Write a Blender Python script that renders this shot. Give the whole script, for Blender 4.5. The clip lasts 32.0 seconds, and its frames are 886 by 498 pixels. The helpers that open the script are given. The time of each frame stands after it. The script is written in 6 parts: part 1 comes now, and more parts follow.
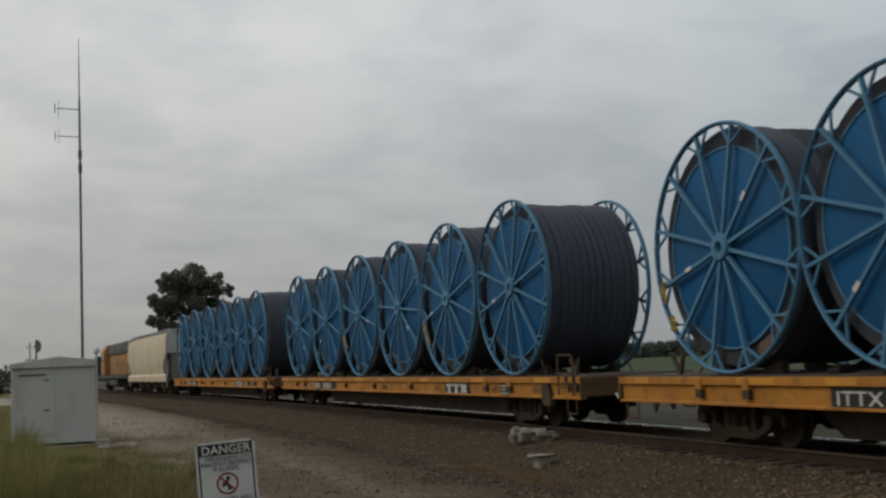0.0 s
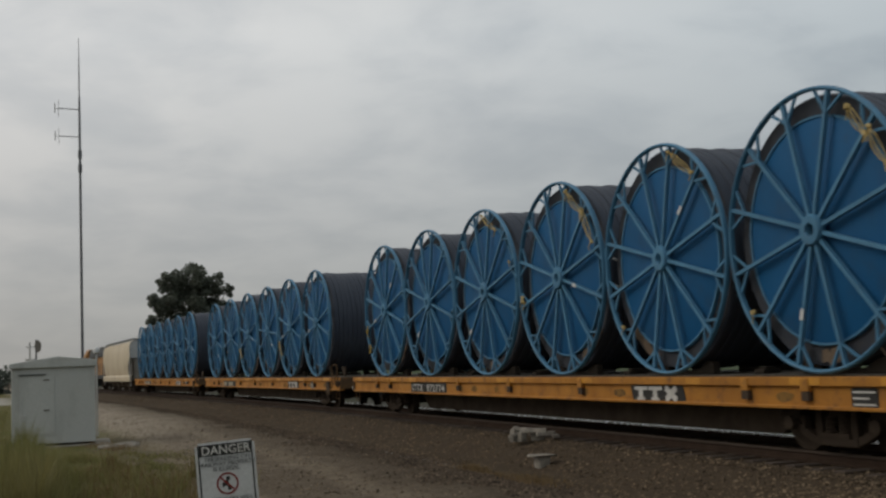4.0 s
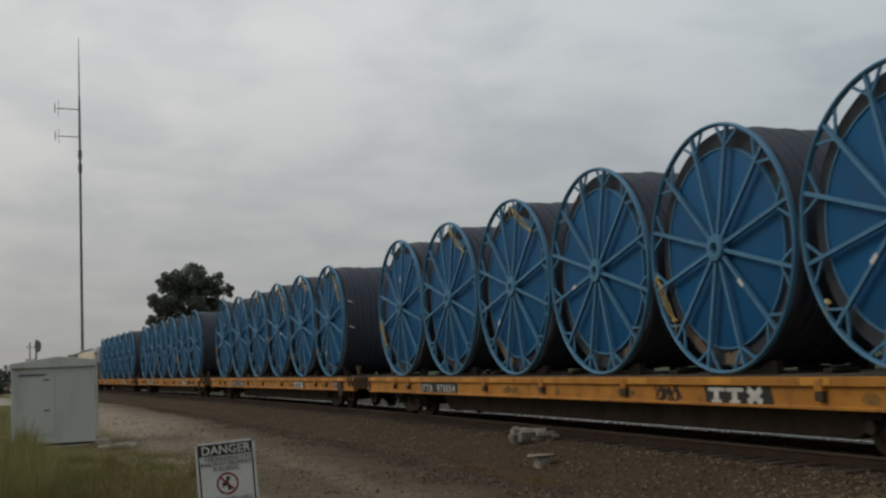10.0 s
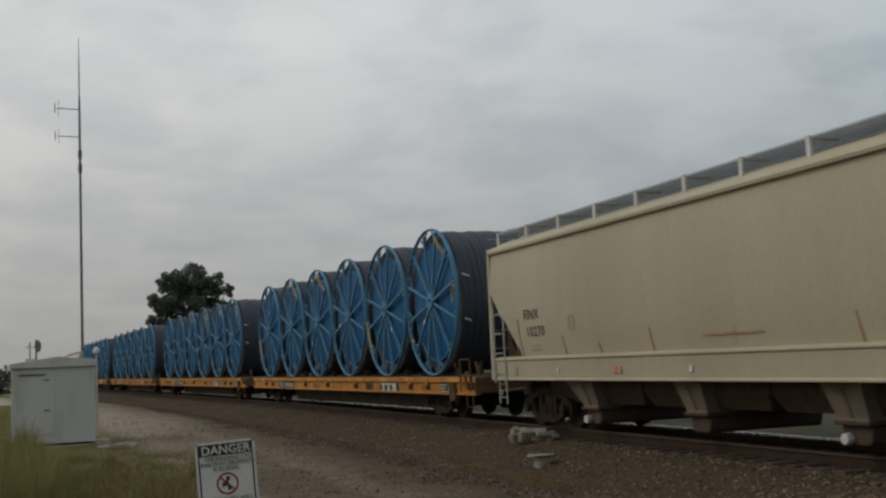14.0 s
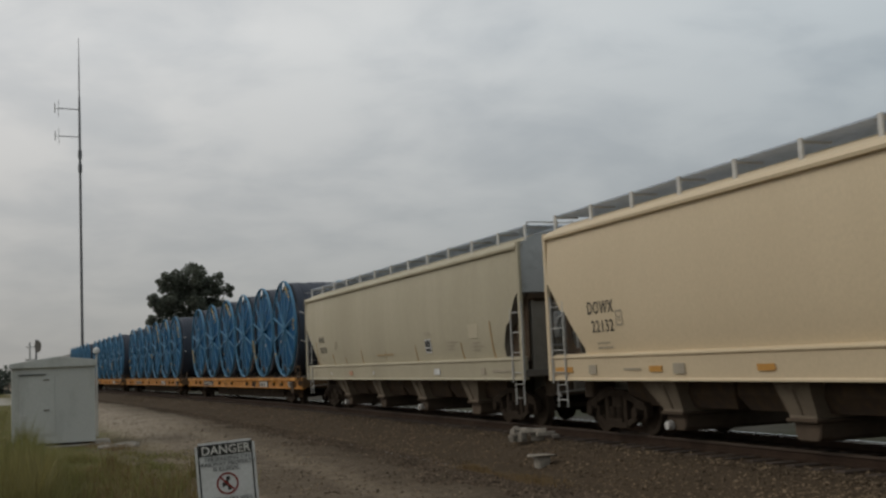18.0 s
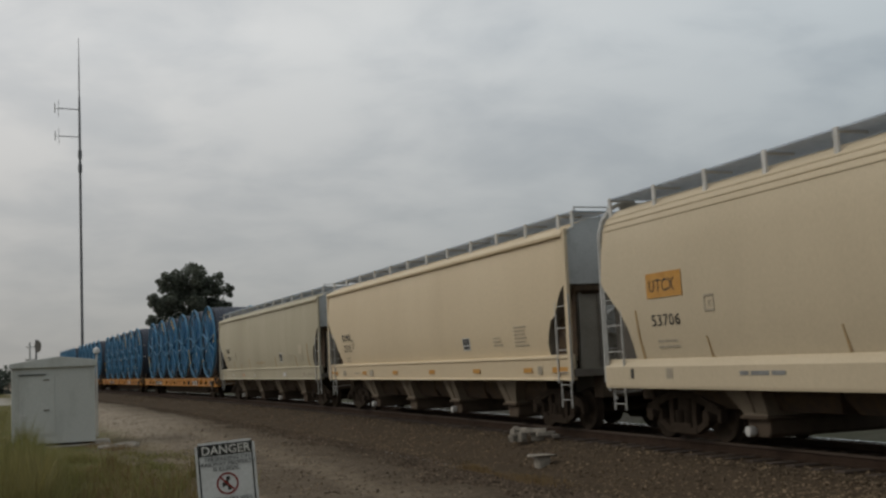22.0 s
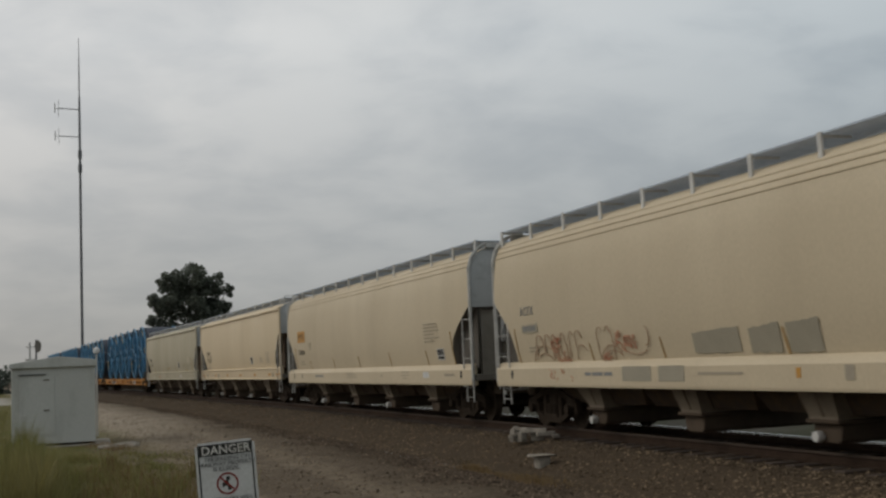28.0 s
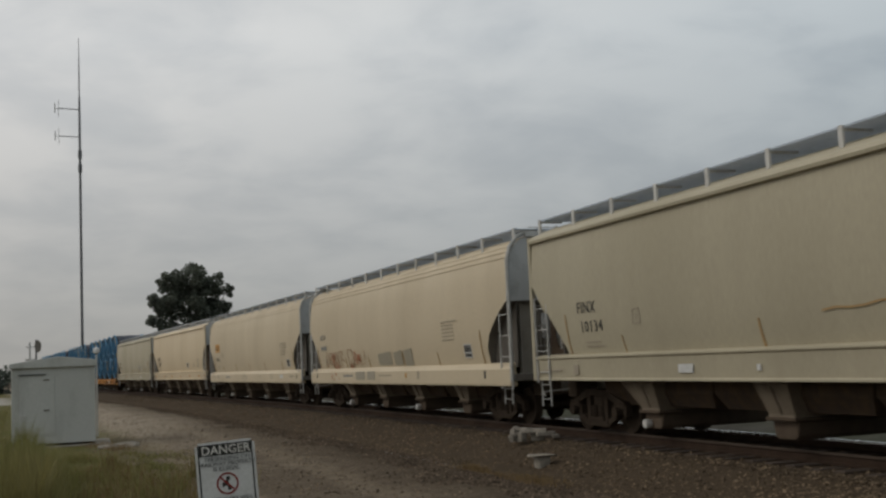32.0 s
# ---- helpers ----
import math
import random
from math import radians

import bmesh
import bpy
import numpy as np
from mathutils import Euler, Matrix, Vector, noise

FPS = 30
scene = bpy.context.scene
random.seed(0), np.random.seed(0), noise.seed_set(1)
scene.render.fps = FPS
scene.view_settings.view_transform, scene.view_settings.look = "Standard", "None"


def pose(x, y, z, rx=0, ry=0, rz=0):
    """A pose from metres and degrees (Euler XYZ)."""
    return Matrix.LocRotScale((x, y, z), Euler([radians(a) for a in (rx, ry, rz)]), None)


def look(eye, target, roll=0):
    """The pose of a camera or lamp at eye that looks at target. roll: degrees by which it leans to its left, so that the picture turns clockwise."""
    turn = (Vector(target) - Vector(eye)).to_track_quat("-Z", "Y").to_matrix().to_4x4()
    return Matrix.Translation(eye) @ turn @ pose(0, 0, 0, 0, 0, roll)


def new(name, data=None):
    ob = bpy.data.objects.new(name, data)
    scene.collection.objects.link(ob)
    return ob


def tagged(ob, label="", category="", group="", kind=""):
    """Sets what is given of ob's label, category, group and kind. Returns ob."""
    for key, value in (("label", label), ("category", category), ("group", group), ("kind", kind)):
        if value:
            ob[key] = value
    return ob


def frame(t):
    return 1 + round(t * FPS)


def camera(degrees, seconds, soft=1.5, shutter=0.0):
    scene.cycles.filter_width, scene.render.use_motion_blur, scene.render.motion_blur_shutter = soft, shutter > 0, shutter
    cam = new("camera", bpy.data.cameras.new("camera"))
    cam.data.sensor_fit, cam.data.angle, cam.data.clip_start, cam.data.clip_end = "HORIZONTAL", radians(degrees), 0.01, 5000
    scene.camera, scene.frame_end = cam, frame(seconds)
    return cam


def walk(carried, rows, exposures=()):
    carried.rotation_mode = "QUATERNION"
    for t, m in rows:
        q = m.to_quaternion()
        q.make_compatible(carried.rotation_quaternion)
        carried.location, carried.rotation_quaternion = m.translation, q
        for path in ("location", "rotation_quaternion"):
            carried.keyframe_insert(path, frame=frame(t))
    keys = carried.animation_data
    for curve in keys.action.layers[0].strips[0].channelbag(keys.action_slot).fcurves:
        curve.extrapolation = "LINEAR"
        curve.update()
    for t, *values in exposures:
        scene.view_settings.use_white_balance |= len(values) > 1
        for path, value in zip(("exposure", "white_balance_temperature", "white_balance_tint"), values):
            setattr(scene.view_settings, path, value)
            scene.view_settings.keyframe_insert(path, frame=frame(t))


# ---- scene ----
SECONDS = 32.0
EYE = (0.0, 0.0, 1.55)          # rail tops lie at z = 0
TURN, TILT, LEAN = 19.085, 5.604, -2.54
CURVE, CURVE_END = 0.00098, 72.0  # the track bends gently to the near side, then runs straight
TRACK_X = 11.22                 # middle of the track abreast of the camera
DECK = 1.09                     # deck height of the flatcars

cam = camera(42.96, SECONDS, soft=2.5, shutter=0.35)
aim = (math.sin(radians(TURN)) * math.cos(radians(TILT)), math.cos(radians(TURN)) * math.cos(radians(TILT)), math.sin(radians(TILT)))
stand = look(EYE, [e + a for e, a in zip(EYE, aim)], LEAN)
walk(cam, [(0.0, stand), (SECONDS, stand)], [(0.0, 0.0), (SECONDS, 0.0)])


def bend(y):
    """How far the track has swung to the near side, y metres ahead."""
    a = min(max(y, -400.0), CURVE_END)
    return CURVE / 2 * a * a + CURVE * CURVE_END * max(y - CURVE_END, 0.0)


def track(s):
    """The pose of the track s metres ahead of the camera: y forward, x away from the camera."""
    turn = CURVE * min(s, CURVE_END)
    over = max(s - CURVE_END, 0.0)
    return pose(TRACK_X - bend(min(s, CURVE_END)) - over * math.sin(turn), math.sin(turn) / CURVE + over * math.cos(turn), 0, 0, 0, math.degrees(turn))


def rolled(t):
    """Metres that the train has rolled by t seconds."""
    late = (math.sqrt((t - 21.0) ** 2 + 1.0) + t - 21.0) / 2      # it slows a little towards the end
    return 4.4005 * (t - 0.000469 * (t - 16) ** 2) - 0.045 * late


# ---------------------------------------------------------------- sky and light
SUN_FROM = Vector((-0.72, 0.30, 0.62)).normalized()
world = bpy.data.worlds.new("overcast_sky")
scene.world = world
world.use_nodes = True
wn, wl = world.node_tree.nodes, world.node_tree.links
wn.clear()


def wnode(kind, **values):
    n = wn.new(kind)
    for k, v in values.items():
        n.inputs[k].default_value = v
    return n


sky = wn.new("ShaderNodeTexSky")
sky.sky_type, sky.sun_disc = "NISHITA", False
sky.sun_elevation = math.asin(SUN_FROM.z)
sky.sun_rotation = math.atan2(SUN_FROM.x, SUN_FROM.y)
way = wn.new("ShaderNodeTexCoord")
split = wn.new("ShaderNodeSeparateXYZ")
wl.new(way.outputs["Generated"], split.inputs[0])


def wmath(op, a, b=None, clamp=False):
    n = wn.new("ShaderNodeMath")
    n.operation, n.use_clamp = op, clamp
    for i, v in enumerate((a, b)):
        if v is None:
            continue
        if isinstance(v, (int, float)):
            n.inputs[i].default_value = v
        else:
            wl.new(v, n.inputs[i])
    return n.outputs[0]


def wmix(fac, a, b):
    n = wn.new("ShaderNodeMix")
    n.data_type = "RGBA"
    for i, v in ((0, fac), (6, a), (7, b)):
        if isinstance(v, (int, float, tuple)):
            n.inputs[i].default_value = v
        else:
            wl.new(v, n.inputs[i])
    return n.outputs[2]


up = wmath("MAXIMUM", split.outputs["Z"], 0.0)
flat = wmath("ADD", up, 0.24)
clouds = wn.new("ShaderNodeCombineXYZ")
wl.new(wmath("DIVIDE", split.outputs["X"], flat), clouds.inputs[0])
wl.new(wmath("DIVIDE", split.outputs["Y"], flat), clouds.inputs[1])
big = wnode("ShaderNodeTexNoise", Scale=1.0, Detail=4.0, Roughness=0.50, Distortion=0.30)
wl.new(clouds.outputs[0], big.inputs["Vector"])
fine = wnode("ShaderNodeTexNoise", Scale=3.6, Detail=5.0, Roughness=0.52, Distortion=0.25)
wl.new(clouds.outputs[0], fine.inputs["Vector"])
cover = wmath("ADD", wmath("MULTIPLY", big.outputs["Fac"], 0.48), wmath("MULTIPLY", fine.outputs["Fac"], 0.52))
shade = wn.new("ShaderNodeMapRange")
shade.interpolation_type = "SMOOTHSTEP"
shade.inputs["From Min"].default_value, shade.inputs["From Max"].default_value = 0.38, 0.62
wl.new(cover, shade.inputs["Value"])
# the sun stands behind the clouds on the near side: paler and warmer there
toward = wn.new("ShaderNodeVectorMath")
toward.operation = "DOT_PRODUCT"
wl.new(way.outputs["Generated"], toward.inputs[0])
toward.inputs[1].default_value = (-0.80, 0.42, 0.42)
glow = wn.new("ShaderNodeMapRange")
glow.inputs["From Min"].default_value, glow.inputs["From Max"].default_value = -0.15, 0.62
wl.new(toward.outputs["Value"], glow.inputs["Value"])
pale = wmix(glow.outputs[0], (0.490, 0.545, 0.575, 1), (0.790, 0.775, 0.750, 1))
dull = wmix(glow.outputs[0], (0.375, 0.428, 0.468, 1), (0.610, 0.620, 0.622, 1))
cloud = wmix(shade.outputs[0], pale, dull)
low = wn.new("ShaderNodeMapRange")
low.inputs["From Min"].default_value, low.inputs["From Max"].default_value = 0.0, 0.28
low.inputs["To Min"].default_value, low.inputs["To Max"].default_value = 1.0, 0.0
wl.new(up, low.inputs["Value"])
haze = wmix(glow.outputs[0], (0.255, 0.268, 0.270, 1), (0.288, 0.273, 0.252, 1))
layer = wmix(wmath("MULTIPLY", low.outputs[0], 0.85), cloud, haze)
clear = wn.new("ShaderNodeBackground")
wl.new(sky.outputs[0], clear.inputs["Color"])
clear.inputs["Strength"].default_value = 0.06
covered = wn.new("ShaderNodeBackground")
wl.new(layer, covered.inputs["Color"])
covered.inputs["Strength"].default_value = 1.0
blend = wn.new("ShaderNodeMixShader")
blend.inputs[0].default_value = 0.94
wl.new(clear.outputs[0], blend.inputs[1])
wl.new(covered.outputs[0], blend.inputs[2])
wout = wn.new("ShaderNodeOutputWorld")
wl.new(blend.outputs[0], wout.inputs[0])

sun = new("sun", bpy.data.lights.new("sun", "SUN"))
sun.data.energy, sun.data.angle, sun.data.color = 0.7, radians(25), (1.0, 0.94, 0.85)
sun.matrix_world = look((0, 0, 60), Vector((0, 0, 60)) - SUN_FROM)

# ---------------------------------------------------------------- materials


def surface(name, colour, other=None, scale=3.0, rough=0.6, metal=0.0, bump=0.15, dirt=None, dirty=0.35, fine=40.0, vary=0.0, streak=1.0, gloss=0.35):
    """A painted, worn or natural surface: two tones at one scale, grain at another, dirt in patches."""
    m = bpy.data.materials.new(name)
    m.use_nodes = True
    nt = m.node_tree
    n, l = nt.nodes, nt.links
    bsdf = n["Principled BSDF"]
    coord = n.new("ShaderNodeTexCoord")
    mapping = n.new("ShaderNodeMapping")
    mapping.inputs["Scale"].default_value = (1, 1, streak)
    l.new(coord.outputs["Object"], mapping.inputs["Vector"])
    patch = n.new("ShaderNodeTexNoise")
    patch.inputs["Scale"].default_value, patch.inputs["Detail"].default_value = scale, 5
    l.new(mapping.outputs[0], patch.inputs["Vector"])
    grain = n.new("ShaderNodeTexNoise")
    grain.inputs["Scale"].default_value, grain.inputs["Detail"].default_value = fine, 3
    l.new(mapping.outputs[0], grain.inputs["Vector"])

    def mix(fac, a, b):
        x = n.new("ShaderNodeMix")
        x.data_type = "RGBA"
        for i, v in ((0, fac), (6, a), (7, b)):
            if isinstance(v, (int, float)):
                x.inputs[i].default_value = v
            elif isinstance(v, tuple):
                x.inputs[i].default_value = (*v[:3], 1)
            else:
                l.new(v, x.inputs[i])
        return x.outputs[2]

    def ramp(value, lo, hi, a=0.0, b=1.0):
        x = n.new("ShaderNodeMapRange")
        for k, v in (("From Min", lo), ("From Max", hi), ("To Min", a), ("To Max", b)):
            x.inputs[k].default_value = v
        l.new(value, x.inputs["Value"])
        return x.outputs[0]

    other = other or tuple(c * 0.78 for c in colour)
    tone = mix(ramp(patch.outputs["Fac"], 0.35, 0.65), colour, other)
    tone = mix(ramp(grain.outputs["Fac"], 0.3, 0.7, 0, 0.30), tone, tuple(c * 0.62 for c in other))
    if dirt:
        spots = n.new("ShaderNodeTexNoise")
        spots.inputs["Scale"].default_value, spots.inputs["Detail"].default_value = scale * 2.3, 6
        spots.inputs["Roughness"].default_value = 0.65
        l.new(mapping.outputs[0], spots.inputs["Vector"])
        tone = mix(ramp(spots.outputs["Fac"], 0.52, 0.72, 0, dirty), tone, dirt)
    if vary:
        info = n.new("ShaderNodeObjectInfo")
        hsv = n.new("ShaderNodeHueSaturation")
        l.new(ramp(info.outputs["Random"], 0, 1, 1 - vary, 1 + vary), hsv.inputs["Value"])
        l.new(tone, hsv.inputs["Color"])
        tone = hsv.outputs[0]
    l.new(tone, bsdf.inputs["Base Color"])
    l.new(ramp(patch.outputs["Fac"], 0.3, 0.7, max(rough - 0.08, 0), min(rough + 0.1, 1)), bsdf.inputs["Roughness"])
    bsdf.inputs["Metallic"].default_value = metal
    bsdf.inputs["Specular IOR Level"].default_value = gloss
    if bump:
        b = n.new("ShaderNodeBump")
        b.inputs["Strength"].default_value, b.inputs["Distance"].default_value = bump, 0.01
        l.new(grain.outputs["Fac"], b.inputs["Height"])
        l.new(b.outputs[0], bsdf.inputs["Normal"])
    return m


def leafy(name, colour, other):
    m = surface(name, colour, other, scale=0.8, rough=0.7, bump=0.0, fine=6.0)
    n, l = m.node_tree.nodes, m.node_tree.links
    geo = n.new("ShaderNodeNewGeometry")
    hsv = n.new("ShaderNodeHueSaturation")
    r = n.new("ShaderNodeMapRange")
    r.inputs["To Min"].default_value, r.inputs["To Max"].default_value = 0.72, 1.32
    l.new(geo.outputs["Random Per Island"], r.inputs["Value"])
    l.new(r.outputs[0], hsv.inputs["Value"])
    bsdf = n["Principled BSDF"]
    l.new(bsdf.inputs["Base Color"].links[0].from_socket, hsv.inputs["Color"])
    l.new(hsv.outputs[0], bsdf.inputs["Base Color"])
    thin = n.new("ShaderNodeBsdfTranslucent")
    l.new(hsv.outputs[0], thin.inputs["Color"])
    both = n.new("ShaderNodeMixShader")
    both.inputs[0].default_value = 0.42
    l.new(bsdf.outputs[0], both.inputs[1])
    l.new(thin.outputs[0], both.inputs[2])
    l.new(both.outputs[0], n["Material Output"].inputs["Surface"])
    return m


M_BLUE = surface("blue_reel_paint", (0.076, 0.212, 0.336), (0.062, 0.178, 0.288), 2.0, 0.55, gloss=0.25, dirt=(0.10, 0.11, 0.12), dirty=0.4, vary=0.1)
M_PLATE = surface("deep_blue_plate", (0.011, 0.100, 0.240), (0.014, 0.086, 0.196), 0.8, 0.6, gloss=0.15, dirt=(0.03, 0.065, 0.11), dirty=0.4, bump=0.05)
M_CABLE = surface("black_cable_jacket", (0.038, 0.047, 0.066), (0.048, 0.057, 0.075), 1.5, 0.6, gloss=0.25, dirt=(0.066, 0.066, 0.070), dirty=0.3)
M_PACKING = surface("torn_brown_packing", (0.17, 0.122, 0.08), (0.12, 0.085, 0.057), 2.5, 0.9, dirt=(0.09, 0.065, 0.05), dirty=0.6, vary=0.25)
M_ROPE = surface("yellow_rope", (0.50, 0.385, 0.165), (0.38, 0.275, 0.10), 6.0, 0.8, bump=0.4)
M_CABLEEND = surface("dull_black_cable_ends", (0.034, 0.040, 0.052), (0.048, 0.050, 0.056), 4.0, 0.75, bump=0.4, gloss=0.2, dirt=(0.085, 0.070, 0.052), dirty=0.3)
M_RAG = surface("yellow_cloth", (0.58, 0.40, 0.07), (0.46, 0.31, 0.05), 8.0, 0.85, bump=0.3)
M_TAPE = surface("white_tape", (0.62, 0.62, 0.60), (0.5, 0.5, 0.48), 6.0, 0.5, bump=0.0)
M_YELLOW = surface("yellow_wagon_paint", (0.47, 0.205, 0.030), (0.36, 0.152, 0.028), 1.6, 0.6, dirt=(0.12, 0.062, 0.034), dirty=0.8, vary=0.06, gloss=0.2)
M_FRESHYELLOW = surface("bright_yellow_paint", (0.58, 0.265, 0.028), (0.50, 0.225, 0.030), 2.5, 0.5, dirt=(0.30, 0.14, 0.04), dirty=0.5, gloss=0.3)
# grime on brackets and straps; elsewhere shade of hollows put into the colour
M_GRIMESHADE = surface("dark_grime_and_shade", (0.055, 0.040, 0.030), (0.085, 0.058, 0.036), 6.0, 0.85, gloss=0.15)
M_OLDYELLOW = surface("grimy_yellow_paint", (0.27, 0.145, 0.04), (0.16, 0.095, 0.04), 5.0, 0.8, dirt=(0.08, 0.055, 0.035), dirty=0.7, gloss=0.1)
M_ENDRUST = surface("grimy_brown_end_steel", (0.12, 0.075, 0.040), (0.085, 0.055, 0.034), 2.0, 0.85, dirt=(0.20, 0.10, 0.03), dirty=0.6, gloss=0.1)
M_RUSTY = surface("dark_rusty_steel", (0.098, 0.074, 0.053), (0.074, 0.056, 0.042), 3.0, 0.9, metal=0.0, dirt=(0.06, 0.038, 0.024), dirty=0.4, vary=0.15, gloss=0.1)
M_BLACK = surface("black_panel_paint", (0.018, 0.018, 0.017), (0.028, 0.026, 0.022), 3.0, 0.7, bump=0.05)
M_WHITE = surface("white_lettering", (0.62, 0.60, 0.55), (0.45, 0.43, 0.39), 5.0, 0.6, bump=0.0)
M_DECK = surface("weathered_deck_board", (0.10, 0.085, 0.065), (0.06, 0.05, 0.04), 2.5, 0.9, vary=0.2)
M_DARKWOOD = surface("dark_timber", (0.045, 0.037, 0.029), (0.03, 0.025, 0.02), 2.5, 0.9, gloss=0.1)
M_BEIGE = surface("beige_wagon_paint", (0.56, 0.468, 0.325), (0.51, 0.425, 0.295), 0.45, 0.55, dirt=(0.40, 0.33, 0.23), dirty=0.22, bump=0.04, streak=0.35)
M_SAND = surface("sand_wagon_paint", (0.62, 0.505, 0.338), (0.58, 0.47, 0.315), 0.4, 0.52, dirt=(0.47, 0.38, 0.25), dirty=0.22, bump=0.04, streak=0.35)
M_OLIVE = surface("weathered_grey_beige_paint", (0.420, 0.374, 0.268), (0.375, 0.334, 0.238), 0.6, 0.6, dirt=(0.30, 0.26, 0.185), dirty=0.3, bump=0.04, streak=0.16)
M_PALEPATCH = surface("paler_beige_patch", (0.475, 0.420, 0.305), (0.44, 0.39, 0.28), 1.5, 0.6, bump=0.0)
M_ENDWALL = surface("grey_brown_end_wall", (0.32, 0.295, 0.25), (0.25, 0.228, 0.19), 0.9, 0.8, dirt=(0.12, 0.10, 0.08), dirty=0.5)
M_ENDGREY = surface("grey_end_sheet", (0.50, 0.51, 0.50), (0.43, 0.44, 0.43), 0.9, 0.6, dirt=(0.15, 0.14, 0.12), dirty=0.4)
# dirty steel tone; on undersides and slope sheets it also holds painted shade
M_SLOPE = surface("slope_dirt_and_shade", (0.19, 0.172, 0.145), (0.145, 0.13, 0.108), 0.9, 0.8, dirt=(0.07, 0.06, 0.05), dirty=0.5)
# gussets and side struts: shade of the end opening put into a darker colour
M_GUSSET = surface("gusset_painted_shade", (0.112, 0.099, 0.082), (0.084, 0.074, 0.061), 1.2, 0.85, dirt=(0.06, 0.05, 0.042), dirty=0.5)
M_BOGIE = surface("soot_brown_bogie_steel", (0.046, 0.035, 0.026), (0.036, 0.027, 0.020), 3.0, 0.95, dirt=(0.075, 0.056, 0.038), dirty=0.4, vary=0.2, gloss=0.05)
M_GALV = surface("galvanised_steel", (0.50, 0.49, 0.46), (0.40, 0.395, 0.37), 4.0, 0.5, metal=0.1, dirt=(0.2, 0.19, 0.17))
M_PALESTEEL = surface("pale_grey_steel", (0.62, 0.61, 0.58), (0.50, 0.49, 0.46), 4.0, 0.55, dirt=(0.25, 0.23, 0.2))
M_GRATE = surface("grey_walkway_grating", (0.46, 0.52, 0.60), (0.40, 0.45, 0.52), 6.0, 0.7, metal=0.1)
M_LETTER = surface("black_lettering", (0.035, 0.033, 0.03), (0.05, 0.047, 0.042), 6.0, 0.7, bump=0.0)
M_FADED = surface("faded_lettering", (0.31, 0.27, 0.205), (0.37, 0.32, 0.24), 6.0, 0.7, bump=0.0)
M_RUSTMARK = surface("orange_rust_streak", (0.39, 0.255, 0.105), (0.33, 0.215, 0.10), 4.0, 0.8, bump=0.0)
M_GREYPATCH = surface("grey_paint_patch", (0.300, 0.272, 0.205), (0.345, 0.31, 0.235), 3.0, 0.6, bump=0.0)
M_SCRAWLDARK = surface("faded_brown_spray_paint", (0.34, 0.215, 0.14), (0.42, 0.30, 0.20), 5.0, 0.7, bump=0.0)
M_SCRAWL = surface("faded_red_spray_paint", (0.47, 0.19, 0.115), (0.50, 0.30, 0.19), 5.0, 0.7, bump=0.0)
M_ORANGE = surface("orange_sticker", (0.53, 0.27, 0.05), (0.45, 0.22, 0.045), 4.0, 0.5, bump=0.0)
M_LOCO = surface("orange_locomotive_paint", (0.40, 0.20, 0.06), (0.32, 0.16, 0.052), 0.7, 0.6, dirt=(0.11, 0.075, 0.05), dirty=0.65)
M_LOCODARK = surface("dark_locomotive_roof", (0.07, 0.075, 0.07), (0.035, 0.035, 0.035), 0.9, 0.7)
M_GLASS = surface("dark_window_glass", (0.02, 0.022, 0.025), (0.02, 0.02, 0.02), 2.0, 0.08, bump=0.0)
M_CABINET = surface("grey_cabinet_paint", (0.49, 0.495, 0.46), (0.45, 0.455, 0.42), 0.8, 0.5, dirt=(0.20, 0.19, 0.165), dirty=0.35, bump=0.04, streak=0.4)
M_CONCRETE = surface("pale_concrete", (0.32, 0.288, 0.238), (0.175, 0.157, 0.13), 4.0, 0.9, dirt=(0.12, 0.11, 0.09), dirty=0.5, bump=0.4)
M_SIGN = surface("white_sign_face", (0.60, 0.60, 0.58), (0.54, 0.54, 0.52), 4.0, 0.45, dirt=(0.36, 0.34, 0.3), dirty=0.35, bump=0.02)
M_SIGNRED = surface("dark_red_sign_ink", (0.26, 0.035, 0.025), (0.20, 0.03, 0.025), 6.0, 0.5, bump=0.0)
M_SIGNINK = surface("grey_sign_ink", (0.16, 0.16, 0.155), (0.25, 0.25, 0.24), 9.0, 0.6, bump=0.0)
M_RAIL = surface("polished_rail_steel", (0.60, 0.60, 0.60), (0.48, 0.47, 0.46), 5.0, 0.22, metal=0.9, bump=0.02)
M_DULLRAIL = surface("dull_brown_rail_head", (0.060, 0.042, 0.031), (0.080, 0.060, 0.046), 2.0, 0.8, metal=0.1, bump=0.02, gloss=0.15)
M_RAILSIDE = surface("rusty_rail_web", (0.050, 0.032, 0.022), (0.038, 0.025, 0.018), 4.0, 0.9, gloss=0.1)
M_TIE = surface("creosoted_tie", (0.046, 0.033, 0.025), (0.060, 0.044, 0.033), 3.0, 0.95, bump=0.5, vary=0.25)
M_STONE = surface("ballast_stone", (0.104, 0.077, 0.054), (0.068, 0.051, 0.037), 1.2, 0.95, bump=0.3, gloss=0.1)
M_TRACKSTONE = surface("trackside_stone", (0.150, 0.110, 0.070), (0.086, 0.065, 0.044), 1.2, 0.95, bump=0.3, gloss=0.1)
M_PALE = surface("pale_loose_stone", (0.15, 0.115, 0.08), (0.10, 0.078, 0.054), 1.2, 0.95, bump=0.3, gloss=0.1)
M_MAST = surface("grey_mast_steel", (0.16, 0.16, 0.165), (0.12, 0.12, 0.125), 0.4, 0.6, metal=0.3)
M_BARK = surface("grey_brown_bark", (0.085, 0.068, 0.05), (0.055, 0.045, 0.035), 3.0, 0.95, bump=0.8)
